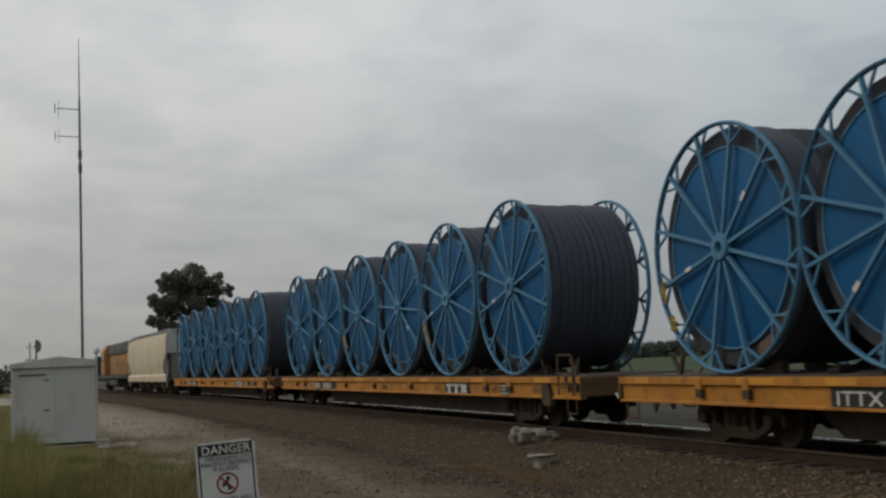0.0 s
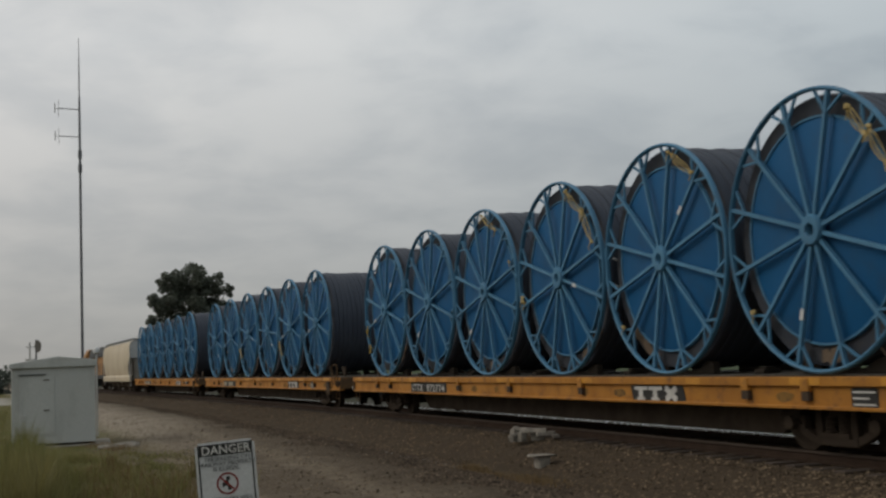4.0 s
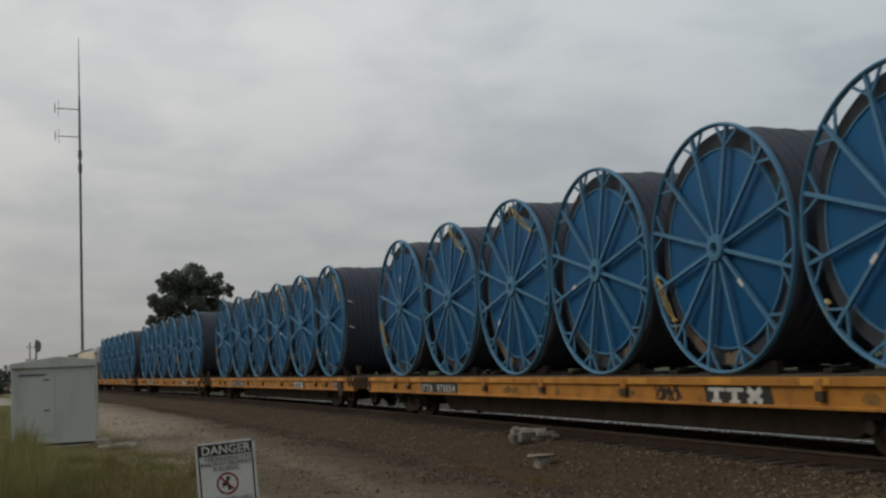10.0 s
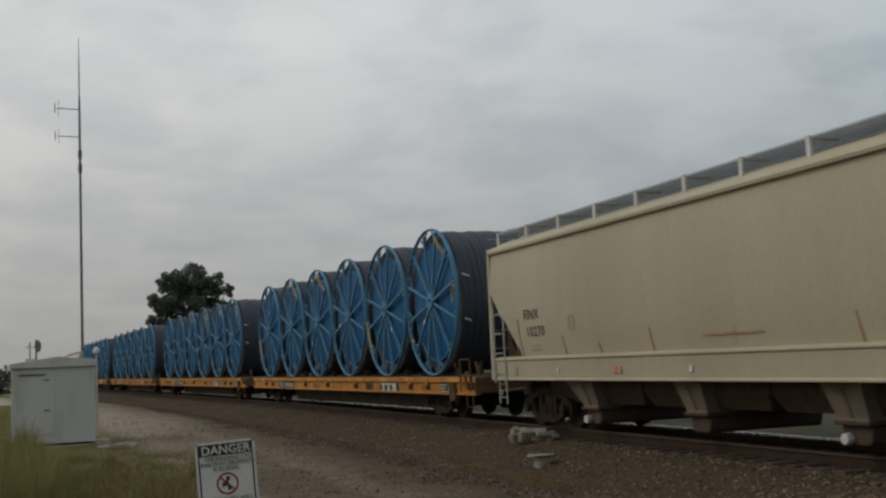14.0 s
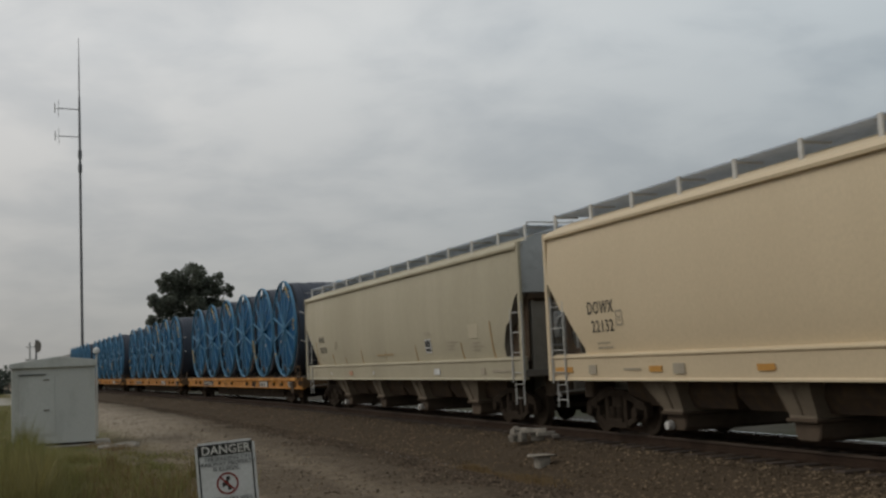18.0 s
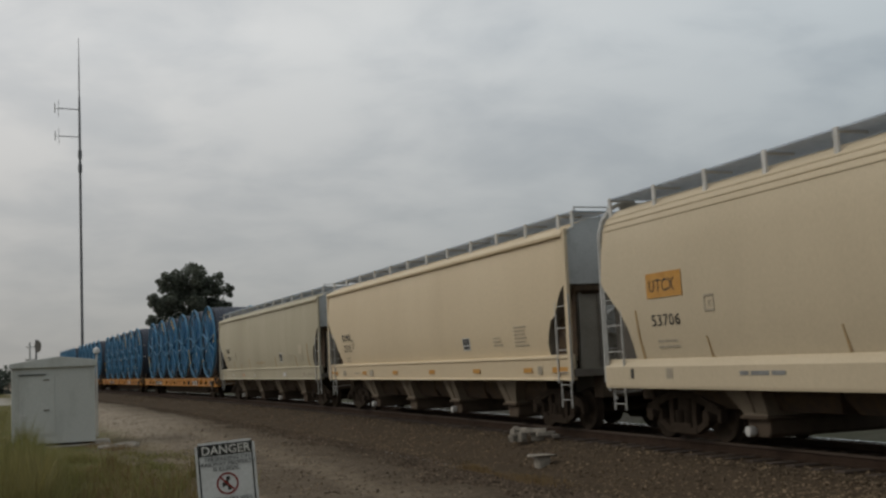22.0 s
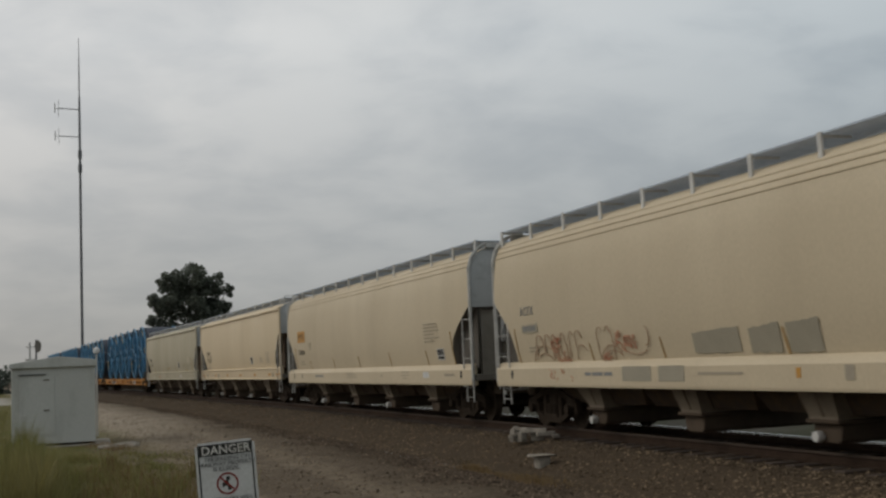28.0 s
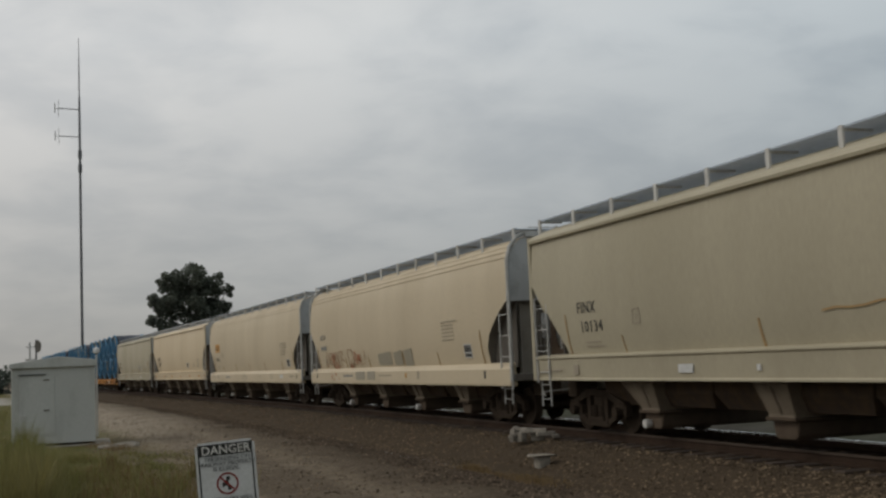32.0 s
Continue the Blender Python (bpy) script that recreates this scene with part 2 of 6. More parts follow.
M_LEAF = leafy("tree_leaves", (0.112, 0.124, 0.096), (0.130, 0.142, 0.110))
M_FARLEAF = leafy("far_wood_leaves", (0.088, 0.102, 0.084), (0.104, 0.118, 0.096))
M_GRASS = leafy("tall_grass_blades", (0.150, 0.158, 0.046), (0.205, 0.180, 0.068))
M_STRAW = leafy("dry_grass_blades", (0.22, 0.150, 0.07), (0.17, 0.115, 0.052))
for stones in (M_STONE, M_TRACKSTONE, M_PALE):
    n_, l_ = stones.node_tree.nodes, stones.node_tree.links
    g_ = n_.new("ShaderNodeNewGeometry")
    h_ = n_.new("ShaderNodeHueSaturation")
    r_ = n_.new("ShaderNodeMapRange")
    r_.inputs["To Min"].default_value, r_.inputs["To Max"].default_value = 0.5, 1.85
    l_.new(g_.outputs["Random Per Island"], r_.inputs["Value"])
    l_.new(r_.outputs[0], h_.inputs["Value"])
    b_ = n_["Principled BSDF"]
    l_.new(b_.inputs["Base Color"].links[0].from_socket, h_.inputs["Color"])
    l_.new(h_.outputs[0], b_.inputs["Base Color"])

# ---------------------------------------------------------------- mesh helpers


def box(bm, x0, x1, y0, y1, z0, z1):
    v = [bm.verts.new((x, y, z)) for z in (z0, z1) for y in (y0, y1) for x in (x0, x1)]
    for f in ((0, 2, 3, 1), (4, 5, 7, 6), (0, 1, 5, 4), (2, 6, 7, 3), (0, 4, 6, 2), (1, 3, 7, 5)):
        bm.faces.new([v[i] for i in f])
    return v


def bar(bm, p, q, w, h, n=4, twist=45.0):
    """A bar between two points; n = 4: rectangular, w by h; else round, w thick."""
    p, q = Vector(p), Vector(q)
    d = (q - p).normalized()
    side = d.cross(Vector((0, 0, 1)))
    if side.length < 0.05:
        side = d.cross(Vector((1, 0, 0)))
    side.normalize()
    up_ = side.cross(d)
    rings = []
    for c in (p, q):
        ring = []
        for i in range(n):
            a = radians(twist) * (n == 4) + 2 * math.pi * i / n
            k = math.sqrt(2) if n == 4 else 1
            ring.append(bm.verts.new(c + side * (math.cos(a) * w / 2 * k) + up_ * (math.sin(a) * h / 2 * k)))
        rings.append(ring)
    for i in range(n):
        j = (i + 1) % n
        bm.faces.new((rings[0][i], rings[0][j], rings[1][j], rings[1][i]))
    bm.faces.new(rings[0][::-1])
    bm.faces.new(rings[1])


def path(bm, pts, r, n=6):
    for a, b in zip(pts, pts[1:]):
        bar(bm, a, b, 2 * r, 2 * r, n)


def lathe(bm, prof, axis="X", n=48, close=False):
    """Turns the profile (along, radius) about the axis."""
    rings = []
    for a, r in prof:
        ring = []
        for i in range(n):
            t = 2 * math.pi * i / n
            c, s = r * math.cos(t), r * math.sin(t)
            ring.append(bm.verts.new((a, c, s) if axis == "X" else (c, s, a) if axis == "Z" else (s, a, c)))
        rings.append(ring)
    pairs = list(zip(rings, rings[1:])) + ([(rings[-1], rings[0])] if close else [])
    for ra, rb in pairs:
        for i in range(n):
            j = (i + 1) % n
            bm.faces.new((ra[i], ra[j], rb[j], rb[i]))
    if not close:
        bm.faces.new(rings[0][::-1])
        bm.faces.new(rings[-1])


def prism(bm, pts, a0, a1, axis="Y"):
    """A closed outline pushed along an axis. pts: (x, z) for Y, (y, z) for X, (x, y) for Z."""
    def at(p, a):
        return (p[0], a, p[1]) if axis == "Y" else (a, p[0], p[1]) if axis == "X" else (p[0], p[1], a)
    r0, r1 = [bm.verts.new(at(p, a0)) for p in pts], [bm.verts.new(at(p, a1)) for p in pts]
    for i in range(len(pts)):
        j = (i + 1) % len(pts)
        bm.faces.new((r0[i], r0[j], r1[j], r1[i]))
    bm.faces.new(r0[::-1])
    bm.faces.new(r1)


def finish(bm, name, material, smooth=False, bevel=0.0):
    if bevel:
        bmesh.ops.bevel(bm, geom=bm.edges[:], offset=bevel, segments=1, affect="EDGES")
    bmesh.ops.recalc_face_normals(bm, faces=bm.faces[:])
    me = bpy.data.meshes.new(name)
    bm.to_mesh(me)
    bm.free()
    me.materials.append(material)
    if smooth:
        me.shade_smooth()
        me.set_sharp_from_angle(angle=radians(40))
    return me


def part(name, bm, material, parent, label="", smooth=False, bevel=0.0, at=None):
    ob = new(name, finish(bm, name, material, smooth, bevel))
    ob.parent = parent
    if at is not None:
        ob.matrix_basis = at
    return tagged(ob, label)


def piece(name, mesh, parent, at=None, label=""):
    ob = new(name, mesh)
    ob.parent = parent
    if at is not None:
        ob.matrix_basis = at
    return tagged(ob, label)


def thing(name, label, category, group="", kind="", at=None):
    ob = new(name)
    ob.empty_display_size = 0.3
    if at is not None:
        ob.matrix_basis = at
    return tagged(ob, label, category, group, kind)


def sheet(name, verts, faces, material, parent=None, smooth=False):
    me = bpy.data.meshes.new(name)
    me.from_pydata(verts, [], faces)
    me.materials.append(material)
    if smooth:
        me.shade_smooth()
    ob = new(name, me)
    ob.parent = parent
    return ob


LEGEND = Matrix(((0, 0, -1, 0), (-1, 0, 0, 0), (0, 1, 0, 0), (0, 0, 0, 1)))  # writing that faces the near side


def writing(name, text, size, material, parent, at, label="", squeeze=1.0, width=0.0, spacing=1.10, bold=0.009):
    """Lettering as a thin mesh; at is the pose of its lower left corner."""
    cu = bpy.data.curves.new(name, "FONT")
    cu.body, cu.size, cu.extrude = text, size, 0.002
    cu.resolution_u, cu.offset, cu.space_character = 2, size * bold, spacing
    tmp = bpy.data.objects.new("tmp", cu)
    scene.collection.objects.link(tmp)
    bpy.context.view_layer.update()
    me = bpy.data.meshes.new_from_object(tmp.evaluated_get(bpy.context.evaluated_depsgraph_get()))
    bpy.data.objects.remove(tmp)
    if width:
        squeeze = width / max(v.co.x for v in me.vertices)
    me.transform(Matrix.Diagonal((squeeze, 1, 1, 1)))
    me.materials.clear()
    me.materials.append(material)
    return piece(name, me, parent, at, label)


def side_text(name, text, size, material, parent, x, y, z, squeeze=1.0, label="", width=0.0):
    return writing(name, text, size, material, parent, Matrix.Translation((x, y, z)) @ LEGEND, label, squeeze, width)


def panel(bm, x, y, z, wide, high, thick=0.004):
    """A thin plate on the near side: y is its forward edge, z its lower edge."""
    box(bm, x - thick, x + 0.004, y - wide, y, z, z + high)

# ---------------------------------------------------------------- ground


def ground_height(x, y):
    """The lie of the land: track bed, shallow swale, gravel lane, verge."""
    dx = x - (TRACK_X - bend(y))
    a = abs(dx)
    if a < 1.75:
        z = -0.19
    elif a < 3.1:
        z = -0.19 - (a - 1.75) / 1.35 * 0.33
    else:
        z = -0.52
    if dx < 0:
        lane = -0.16
        k = min(max((-dx - 3.3) / 2.6, 0), 1)
        if a >= 3.1:
            z = -0.52 + (lane + 0.52) * (k * k * (3 - 2 * k))
    else:
        k = min(max((dx - 3.3) / 3.0, 0), 1)
        if a >= 3.1:
            z = -0.52 + 0.20 * k
    z += 0.03 * noise.noise((x * 0.5, y * 0.5, 0)) * min(1, max(0, (a - 1.6)))
    z += 0.05 * noise.noise((x * 0.13, y * 0.13, 5)) * min(1, max(0, (a - 3)))
    return z


def spaced(lo, hi, step, far, grow=1.35):
    out = list(np.arange(lo, hi, step))
    a, d = hi, step
    while a < far:
        out.append(a)
        d *= grow
        a += d
    out.append(far)
    a, d, before = lo, step, []
    while a > -far:
        d *= grow
        a -= d
        before.append(max(a, -far))
    return before[::-1] + out


gx, gy = spaced(-6.0, 22.0, 0.3, 3500), spaced(6.0, 60.0, 0.5, 3500)
verts = [(x, y, ground_height(x, y)) for y in gy for x in gx]
w_ = len(gx)
faces = [(j * w_ + i, j * w_ + i + 1, (j + 1) * w_ + i + 1, (j + 1) * w_ + i) for j in range(len(gy) - 1) for i in range(w_ - 1)]


def ground_material():
    m = bpy.data.materials.new("ground_cover")
    m.use_nodes = True
    n, l = m.node_tree.nodes, m.node_tree.links
    bsdf = n["Principled BSDF"]
    bsdf.inputs["Roughness"].default_value = 0.95
    bsdf.inputs["Specular IOR Level"].default_value = 0.05
    geo = n.new("ShaderNodeNewGeometry")
    sep = n.new("ShaderNodeSeparateXYZ")
    l.new(geo.outputs["Position"], sep.inputs[0])

    def val(v, sock):
        if isinstance(v, (int, float)):
            sock.default_value = v
        elif isinstance(v, tuple):
            sock.default_value = (*v, 1)
        else:
            l.new(v, sock)

    def op(kind, a, b=0.0):
        x = n.new("ShaderNodeMath")
        x.operation = kind
        val(a, x.inputs[0]), val(b, x.inputs[1])
        return x.outputs[0]

    def tex(scale, detail=4, rough=0.55):
        x = n.new("ShaderNodeTexNoise")
        x.inputs["Scale"].default_value, x.inputs["Detail"].default_value, x.inputs["Roughness"].default_value = scale, detail, rough
        l.new(geo.outputs["Position"], x.inputs["Vector"])
        return x.outputs["Fac"]

    def ramp(v, lo, hi, a=0.0, b=1.0):
        x = n.new("ShaderNodeMapRange")
        x.interpolation_type = "SMOOTHSTEP"
        for k, q in (("From Min", lo), ("From Max", hi), ("To Min", a), ("To Max", b)):
            x.inputs[k].default_value = q
        l.new(v, x.inputs["Value"])
        return x.outputs[0]

    def mix(f, a, b):
        x = n.new("ShaderNodeMix")
        x.data_type = "RGBA"
        val(f, x.inputs[0]), val(a, x.inputs[6]), val(b, x.inputs[7])
        return x.outputs[2]

    yc = op("MINIMUM", sep.outputs["Y"], CURVE_END)
    y2 = op("MULTIPLY", op("MULTIPLY", yc, yc), CURVE / 2)
    y3 = op("MULTIPLY", op("MAXIMUM", op("SUBTRACT", sep.outputs["Y"], CURVE_END), 0.0), CURVE * CURVE_END)
    dx = op("ADD", op("SUBTRACT", sep.outputs["X"], TRACK_X), op("ADD", y2, y3))     # sideways from the track
    wob = op("MULTIPLY", op("SUBTRACT", tex(0.35), 0.5), 2.4)
    dxw = op("ADD", dx, wob)
    coarse, mid, small, tiny = tex(0.22), tex(1.3), tex(9.0, 5, 0.65), tex(38.0, 3, 0.7)
    ballast = mix(ramp(small, 0.3, 0.7), (0.052, 0.039, 0.026), (0.088, 0.064, 0.043))
    ballast = mix(ramp(tiny, 0.45, 0.75, 0, 0.7), ballast, (0.10, 0.076, 0.053))
    ballast = mix(ramp(mid, 0.5, 0.72, 0, 0.5), ballast, (0.034, 0.026, 0.019))
    lane = mix(ramp(mid, 0.35, 0.65), (0.124, 0.098, 0.070), (0.094, 0.073, 0.052))
    lane = mix(ramp(coarse, 0.42, 0.62, 0, 0.8), lane, (0.165, 0.134, 0.099))
    grit = tex(5.5, 6, 0.85)
    lane = mix(ramp(tiny, 0.5, 0.75, 0, 0.5), lane, (0.21, 0.17, 0.12))
    rut = op("ABSOLUTE", op("SUBTRACT", op("ABSOLUTE", op("ADD", op("ADD", dx, 7.9), op("MULTIPLY", wob, 0.25))), 0.85))
    lane = mix(op("MULTIPLY", ramp(rut, 0.12, 0.42, 1.0, 0.0), ramp(mid, 0.3, 0.6, 0.25, 0.7)), lane, (0.215, 0.172, 0.122))
    lane = mix(ramp(tex(3.2, 5, 0.7), 0.55, 0.72, 0, 0.55), lane, (0.080, 0.060, 0.040))
    # paler far off: worn gravel by the pad, plus haze put into the colour
    apron_haze = op("MULTIPLY", ramp(op("ADD", sep.outputs["Y"], op("MULTIPLY", wob, 3.0)), 19.0, 44.0), ramp(mid, 0.25, 0.7, 1.0, 0.6))
    lane = mix(apron_haze, lane, (0.330, 0.280, 0.215))
    ballast = mix(op("MULTIPLY", apron_haze, 0.30), ballast, (0.135, 0.108, 0.080))
    lane = mix(ramp(grit, 0.50, 0.62, 0, 0.55), lane, (0.062, 0.047, 0.033))
    lane = mix(ramp(grit, 0.47, 0.36, 0, 0.32), lane, (0.30, 0.25, 0.19))
    ballast = mix(ramp(grit, 0.50, 0.62, 0, 0.6), ballast, (0.026, 0.020, 0.015))
    ballast = mix(ramp(grit, 0.47, 0.38, 0, 0.45), ballast, (0.155, 0.122, 0.088))
    turf = mix(ramp(mid, 0.35, 0.65), (0.080, 0.085, 0.026), (0.120, 0.100, 0.040))
    turf = mix(ramp(small, 0.45, 0.75, 0, 0.6), turf, (0.105, 0.08, 0.04))
    field = mix(ramp(tex(0.03, 3), 0.4, 0.6), (0.058, 0.076, 0.042), (0.070, 0.088, 0.048))
    gravel = mix(ramp(mid, 0.35, 0.65), (0.100, 0.090, 0.075), (0.070, 0.064, 0.050))
    gravel = mix(ramp(coarse, 0.4, 0.65, 0, 0.7), gravel, (0.078, 0.082, 0.050))
    near = mix(ramp(dxw, -10.4, -8.4), turf, lane)
    ballast = mix(op("MULTIPLY", ramp(dxw, -5.2, -2.8), ramp(mid, 0.2, 0.7, 0.9, 0.6)), ballast, (0.066, 0.049, 0.033))   # a more even brown towards the rails
    near = mix(ramp(dxw, -8.1, -5.1), near, ballast)
    crossing = op("MULTIPLY", ramp(sep.outputs["Y"], 78.0, 81.0), ramp(sep.outputs["Y"], 112.0, 108.0))
    near = mix(op("MULTIPLY", crossing, ramp(dx, -9.0, -12.0)), near, (0.34, 0.32, 0.285))    # the road over the crossing
    far_ = mix(ramp(dx, 2.6, 3.0), ballast, gravel)
    far_ = mix(ramp(dxw, 17.0, 22.0), far_, field)
    tone = mix(ramp(dx, -0.5, 0.5), near, far_)
    l.new(tone, bsdf.inputs["Base Color"])
    b = n.new("ShaderNodeBump")
    b.inputs["Strength"].default_value, b.inputs["Distance"].default_value = 0.7, 0.04
    l.new(op("ADD", small, op("MULTIPLY", tiny, 0.6)), b.inputs["Height"])
    l.new(b.outputs[0], bsdf.inputs["Normal"])
    return m


ground = tagged(sheet("ground", verts, faces, ground_material(), smooth=True), "brown gravel lane, ballast shoulder and green fields", "ground", kind="structure")

# ---------------------------------------------------------------- track
RAIL = ((-0.035, 0.0), (0.035, 0.0), (0.037, -0.035), (0.010, -0.045), (0.010, -0.140), (0.070, -0.158), (0.070, -0.170),
        (-0.070, -0.170), (-0.070, -0.158), (-0.010, -0.140), (-0.010, -0.045), (-0.037, -0.035))
railway = thing("railway_track", "single railway track on a brown ballast bed", "railway track", kind="structure")
for side in (-0.755, 0.755):
    bm = bmesh.new()
    rings = []
    for k in range(-16, 101):
        m = track(k * 4.0)
        rings.append([bm.verts.new(m @ Vector((side + x, 0, z))) for x, z in RAIL])
    for a, b in zip(rings, rings[1:]):
        for i in range(len(RAIL)):
            j = (i + 1) % len(RAIL)
            f = bm.faces.new((a[i], a[j], b[j], b[i]))
            f.material_index = 0 if i in (0, 11) else 1
    # far rail has a polished head, near rail a dull brown one
    ob = part("rail", bm, M_RAIL if side > 0 else M_DULLRAIL, railway, "rusty steel rail with a worn head")
    ob.data.materials.append(M_RAILSIDE)
bm = bmesh.new()
box(bm, -1.3, 1.3, -0.11, 0.11, -0.345, -0.165)
tie_mesh = finish(bm, "tie", M_TIE, bevel=0.012)
TIES_NEAR, TIES_ALL = range(8, 128), range(-60, 420)
for k in TIES_NEAR:
    piece("tie", tie_mesh, railway, track(k * 0.53) @ pose(random.uniform(-0.05, 0.05), 0, random.uniform(-0.012, 0.008), 0, 0, random.uniform(-1, 1)))
bm = bmesh.new()
for k in TIES_ALL:
    if k not in TIES_NEAR:
        for v in box(bm, -1.3, 1.3, -0.11, 0.11, -0.345, -0.17):
            v.co = track(k * 0.53) @ v.co
tagged(part("far_ties", bm, M_TIE, railway), kind="stuff")

# ---------------------------------------------------------------- bogies and couplers


def half_wheelset():
    prof = [(-0.80, 0.06), (-0.80, 0.13), (-0.79, 0.28), (-0.79, 0.33), (-0.815, 0.36), (-0.815, 0.415), (-0.70, 0.42), (-0.69, 0.45), (-0.66, 0.45), (-0.66, 0.36), (-0.73, 0.33), (-0.73, 0.20), (-0.70, 0.10)]
    return prof


def wheelset_mesh():
    bm = bmesh.new()
    left = half_wheelset()
    prof = [(-1.05, 0.075), (-0.82, 0.075)] + left + [(-0.6, 0.08), (0.6, 0.08)] + [(-a, r) for a, r in left[::-1]] + [(0.82, 0.075), (1.05, 0.075)]
    lathe(bm, prof, "X", 28)
    return finish(bm, "wheelset", M_BOGIE, smooth=True)


WHEELSET = wheelset_mesh()
bm = bmesh.new()
for sy in (-1, 1):               # cast frame: compression and tension members, columns, pedestals
    bar(bm, (0, sy * 1.02, 0.565), (0, sy * 0.34, 0.775), 0.13, 0.13)
    bar(bm, (0, sy * 0.98, 0.44), (0, sy * 0.40, 0.175), 0.12, 0.11)
    bar(bm, (0, sy * 0.36, 0.16), (0, sy * 0.36, 0.78), 0.13, 0.10)
    box(bm, -0.075, 0.075, sy * 0.93 - 0.20, sy * 0.93 + 0.20, 0.48, 0.62)
    box(bm, -0.07, 0.07, sy * 1.14 - 0.045, sy * 1.14 + 0.045, 0.34, 0.55)
    box(bm, -0.07, 0.07, sy * 0.68 - 0.03, sy * 0.68 + 0.03, 0.33, 0.52)
bar(bm, (0, -0.40, 0.775), (0, 0.40, 0.775), 0.14, 0.12)
bar(bm, (0, -0.44, 0.185), (0, 0.44, 0.185), 0.15, 0.11)
box(bm, -0.09, 0.09, -0.30, 0.30, 0.235, 0.30)
SIDEFRAME = finish(bm, "side_frame", M_BOGIE)
bm = bmesh.new()
lathe(bm, [(-0.085, 0.03), (-0.085, 0.10), (0.06, 0.10), (0.06, 0.03)], "X", 14)
BEARING = finish(bm, "bearing_cap", M_BOGIE, smooth=True)
bm = bmesh.new()
for k in range(5):
    lathe(bm, [(0.30 + k * 0.045, 0.085), (0.32 + k * 0.045, 0.10), (0.34 + k * 0.045, 0.085)], "Z", 12)
SPRING = finish(bm, "spring", M_BOGIE, smooth=True)
bm = bmesh.new()
box(bm, -1.02, 1.02, -0.19, 0.19, 0.50, 0.72)
BOLSTER = finish(bm, "bogie", M_BOGIE, bevel=0.03)
bm = bmesh.new()
prism(bm, ((-0.05, 0.28), (0.05, 0.28), (0.05, 0.42), (-0.05, 0.42)), -0.92, 0.92, "X")
for x in (-0.77, 0.77):
    box(bm, x - 0.06, x + 0.06, -0.10, 0.10, 0.22, 0.52)
BRAKEBEAM = finish(bm, "brake_beam", M_BOGIE, bevel=0.01)
wheelsets = []


def bogie(parent, y, base=0.89):
    b = piece("bogie", BOLSTER, parent, pose(0, y, 0))
    for sx in (-1, 1):
        frame_ = piece("side_frame", SIDEFRAME, b, pose(sx * 0.99, 0, 0))
        for sy in (-1, 1):
            piece("bearing_cap", BEARING, b, pose(sx * 1.07, sy * base, 0.42, 0, 0, 0 if sx < 0 else 180))
            piece("spring", SPRING, b, pose(sx * 0.99, sy * 0.14, 0))
    for sy in (-1, 1):
        piece("brake_beam", BRAKEBEAM, b, pose(0, sy * (base - 0.52), 0))
    for sy in (-1, 1):
        ws = piece("wheelset", WHEELSET, b, pose(0, sy * base, 0.42))
        wheelsets.append((ws, sy * base))
    return b


bm = bmesh.new()
box(bm, -0.07, 0.07, 0.0, 0.55, 0.76, 0.93)
box(bm, -0.14, 0.14, 0.50, 0.78, 0.72, 0.98)
box(bm, -0.20, -0.10, 0.62, 0.86, 0.74, 0.96)
COUPLER = finish(bm, "coupler", M_RUSTY, bevel=0.02)
bm = bmesh.new()
path(bm, [(-0.35, 0.05, 0.85), (-0.38, 0.3, 0.62), (-0.33, 0.55, 0.40), (-0.22, 0.78, 0.42), (-0.15, 0.9, 0.55)], 0.028)
HOSE = finish(bm, "brake_hose", M_BLACK, smooth=True)
bm = bmesh.new()
path(bm, [(-1.38, 0.02, 0.70), (-1.36, 0.18, 0.78), (-0.7, 0.25, 0.82), (-0.2, 0.45, 0.95)], 0.016)
LEVER = finish(bm, "uncoupling_lever", M_GALV)


def ends(parent, half):
    for sgn in (1, -1):
        m = pose(0, sgn * half, 0, 0, 0, 0 if sgn > 0 else 180)
        piece("coupler", COUPLER, parent, m)
        piece("brake_hose", HOSE, parent, m)
        piece("uncoupling_lever", LEVER, parent, m)


# ---------------------------------------------------------------- flatcars
movers = []                     # (thing, metres ahead at time zero, pose on the track)
FLAT_HALF = 13.33


def flat_side_mesh():
    bm = bmesh.new()
    # top flange, web and bottom flange of a pressed side sill, cut back over the bogies
    prism(bm, ((-1.40, DECK), (-1.40, DECK - 0.125), (-1.335, DECK - 0.14), (-1.335, DECK - 0.40), (-1.39, DECK - 0.405), (-1.39, DECK - 0.445), (-1.25, DECK - 0.445), (-1.25, DECK)), -FLAT_HALF + 0.02, FLAT_HALF - 0.02)
    return finish(bm, "side_sill", M_YELLOW, bevel=0.006)


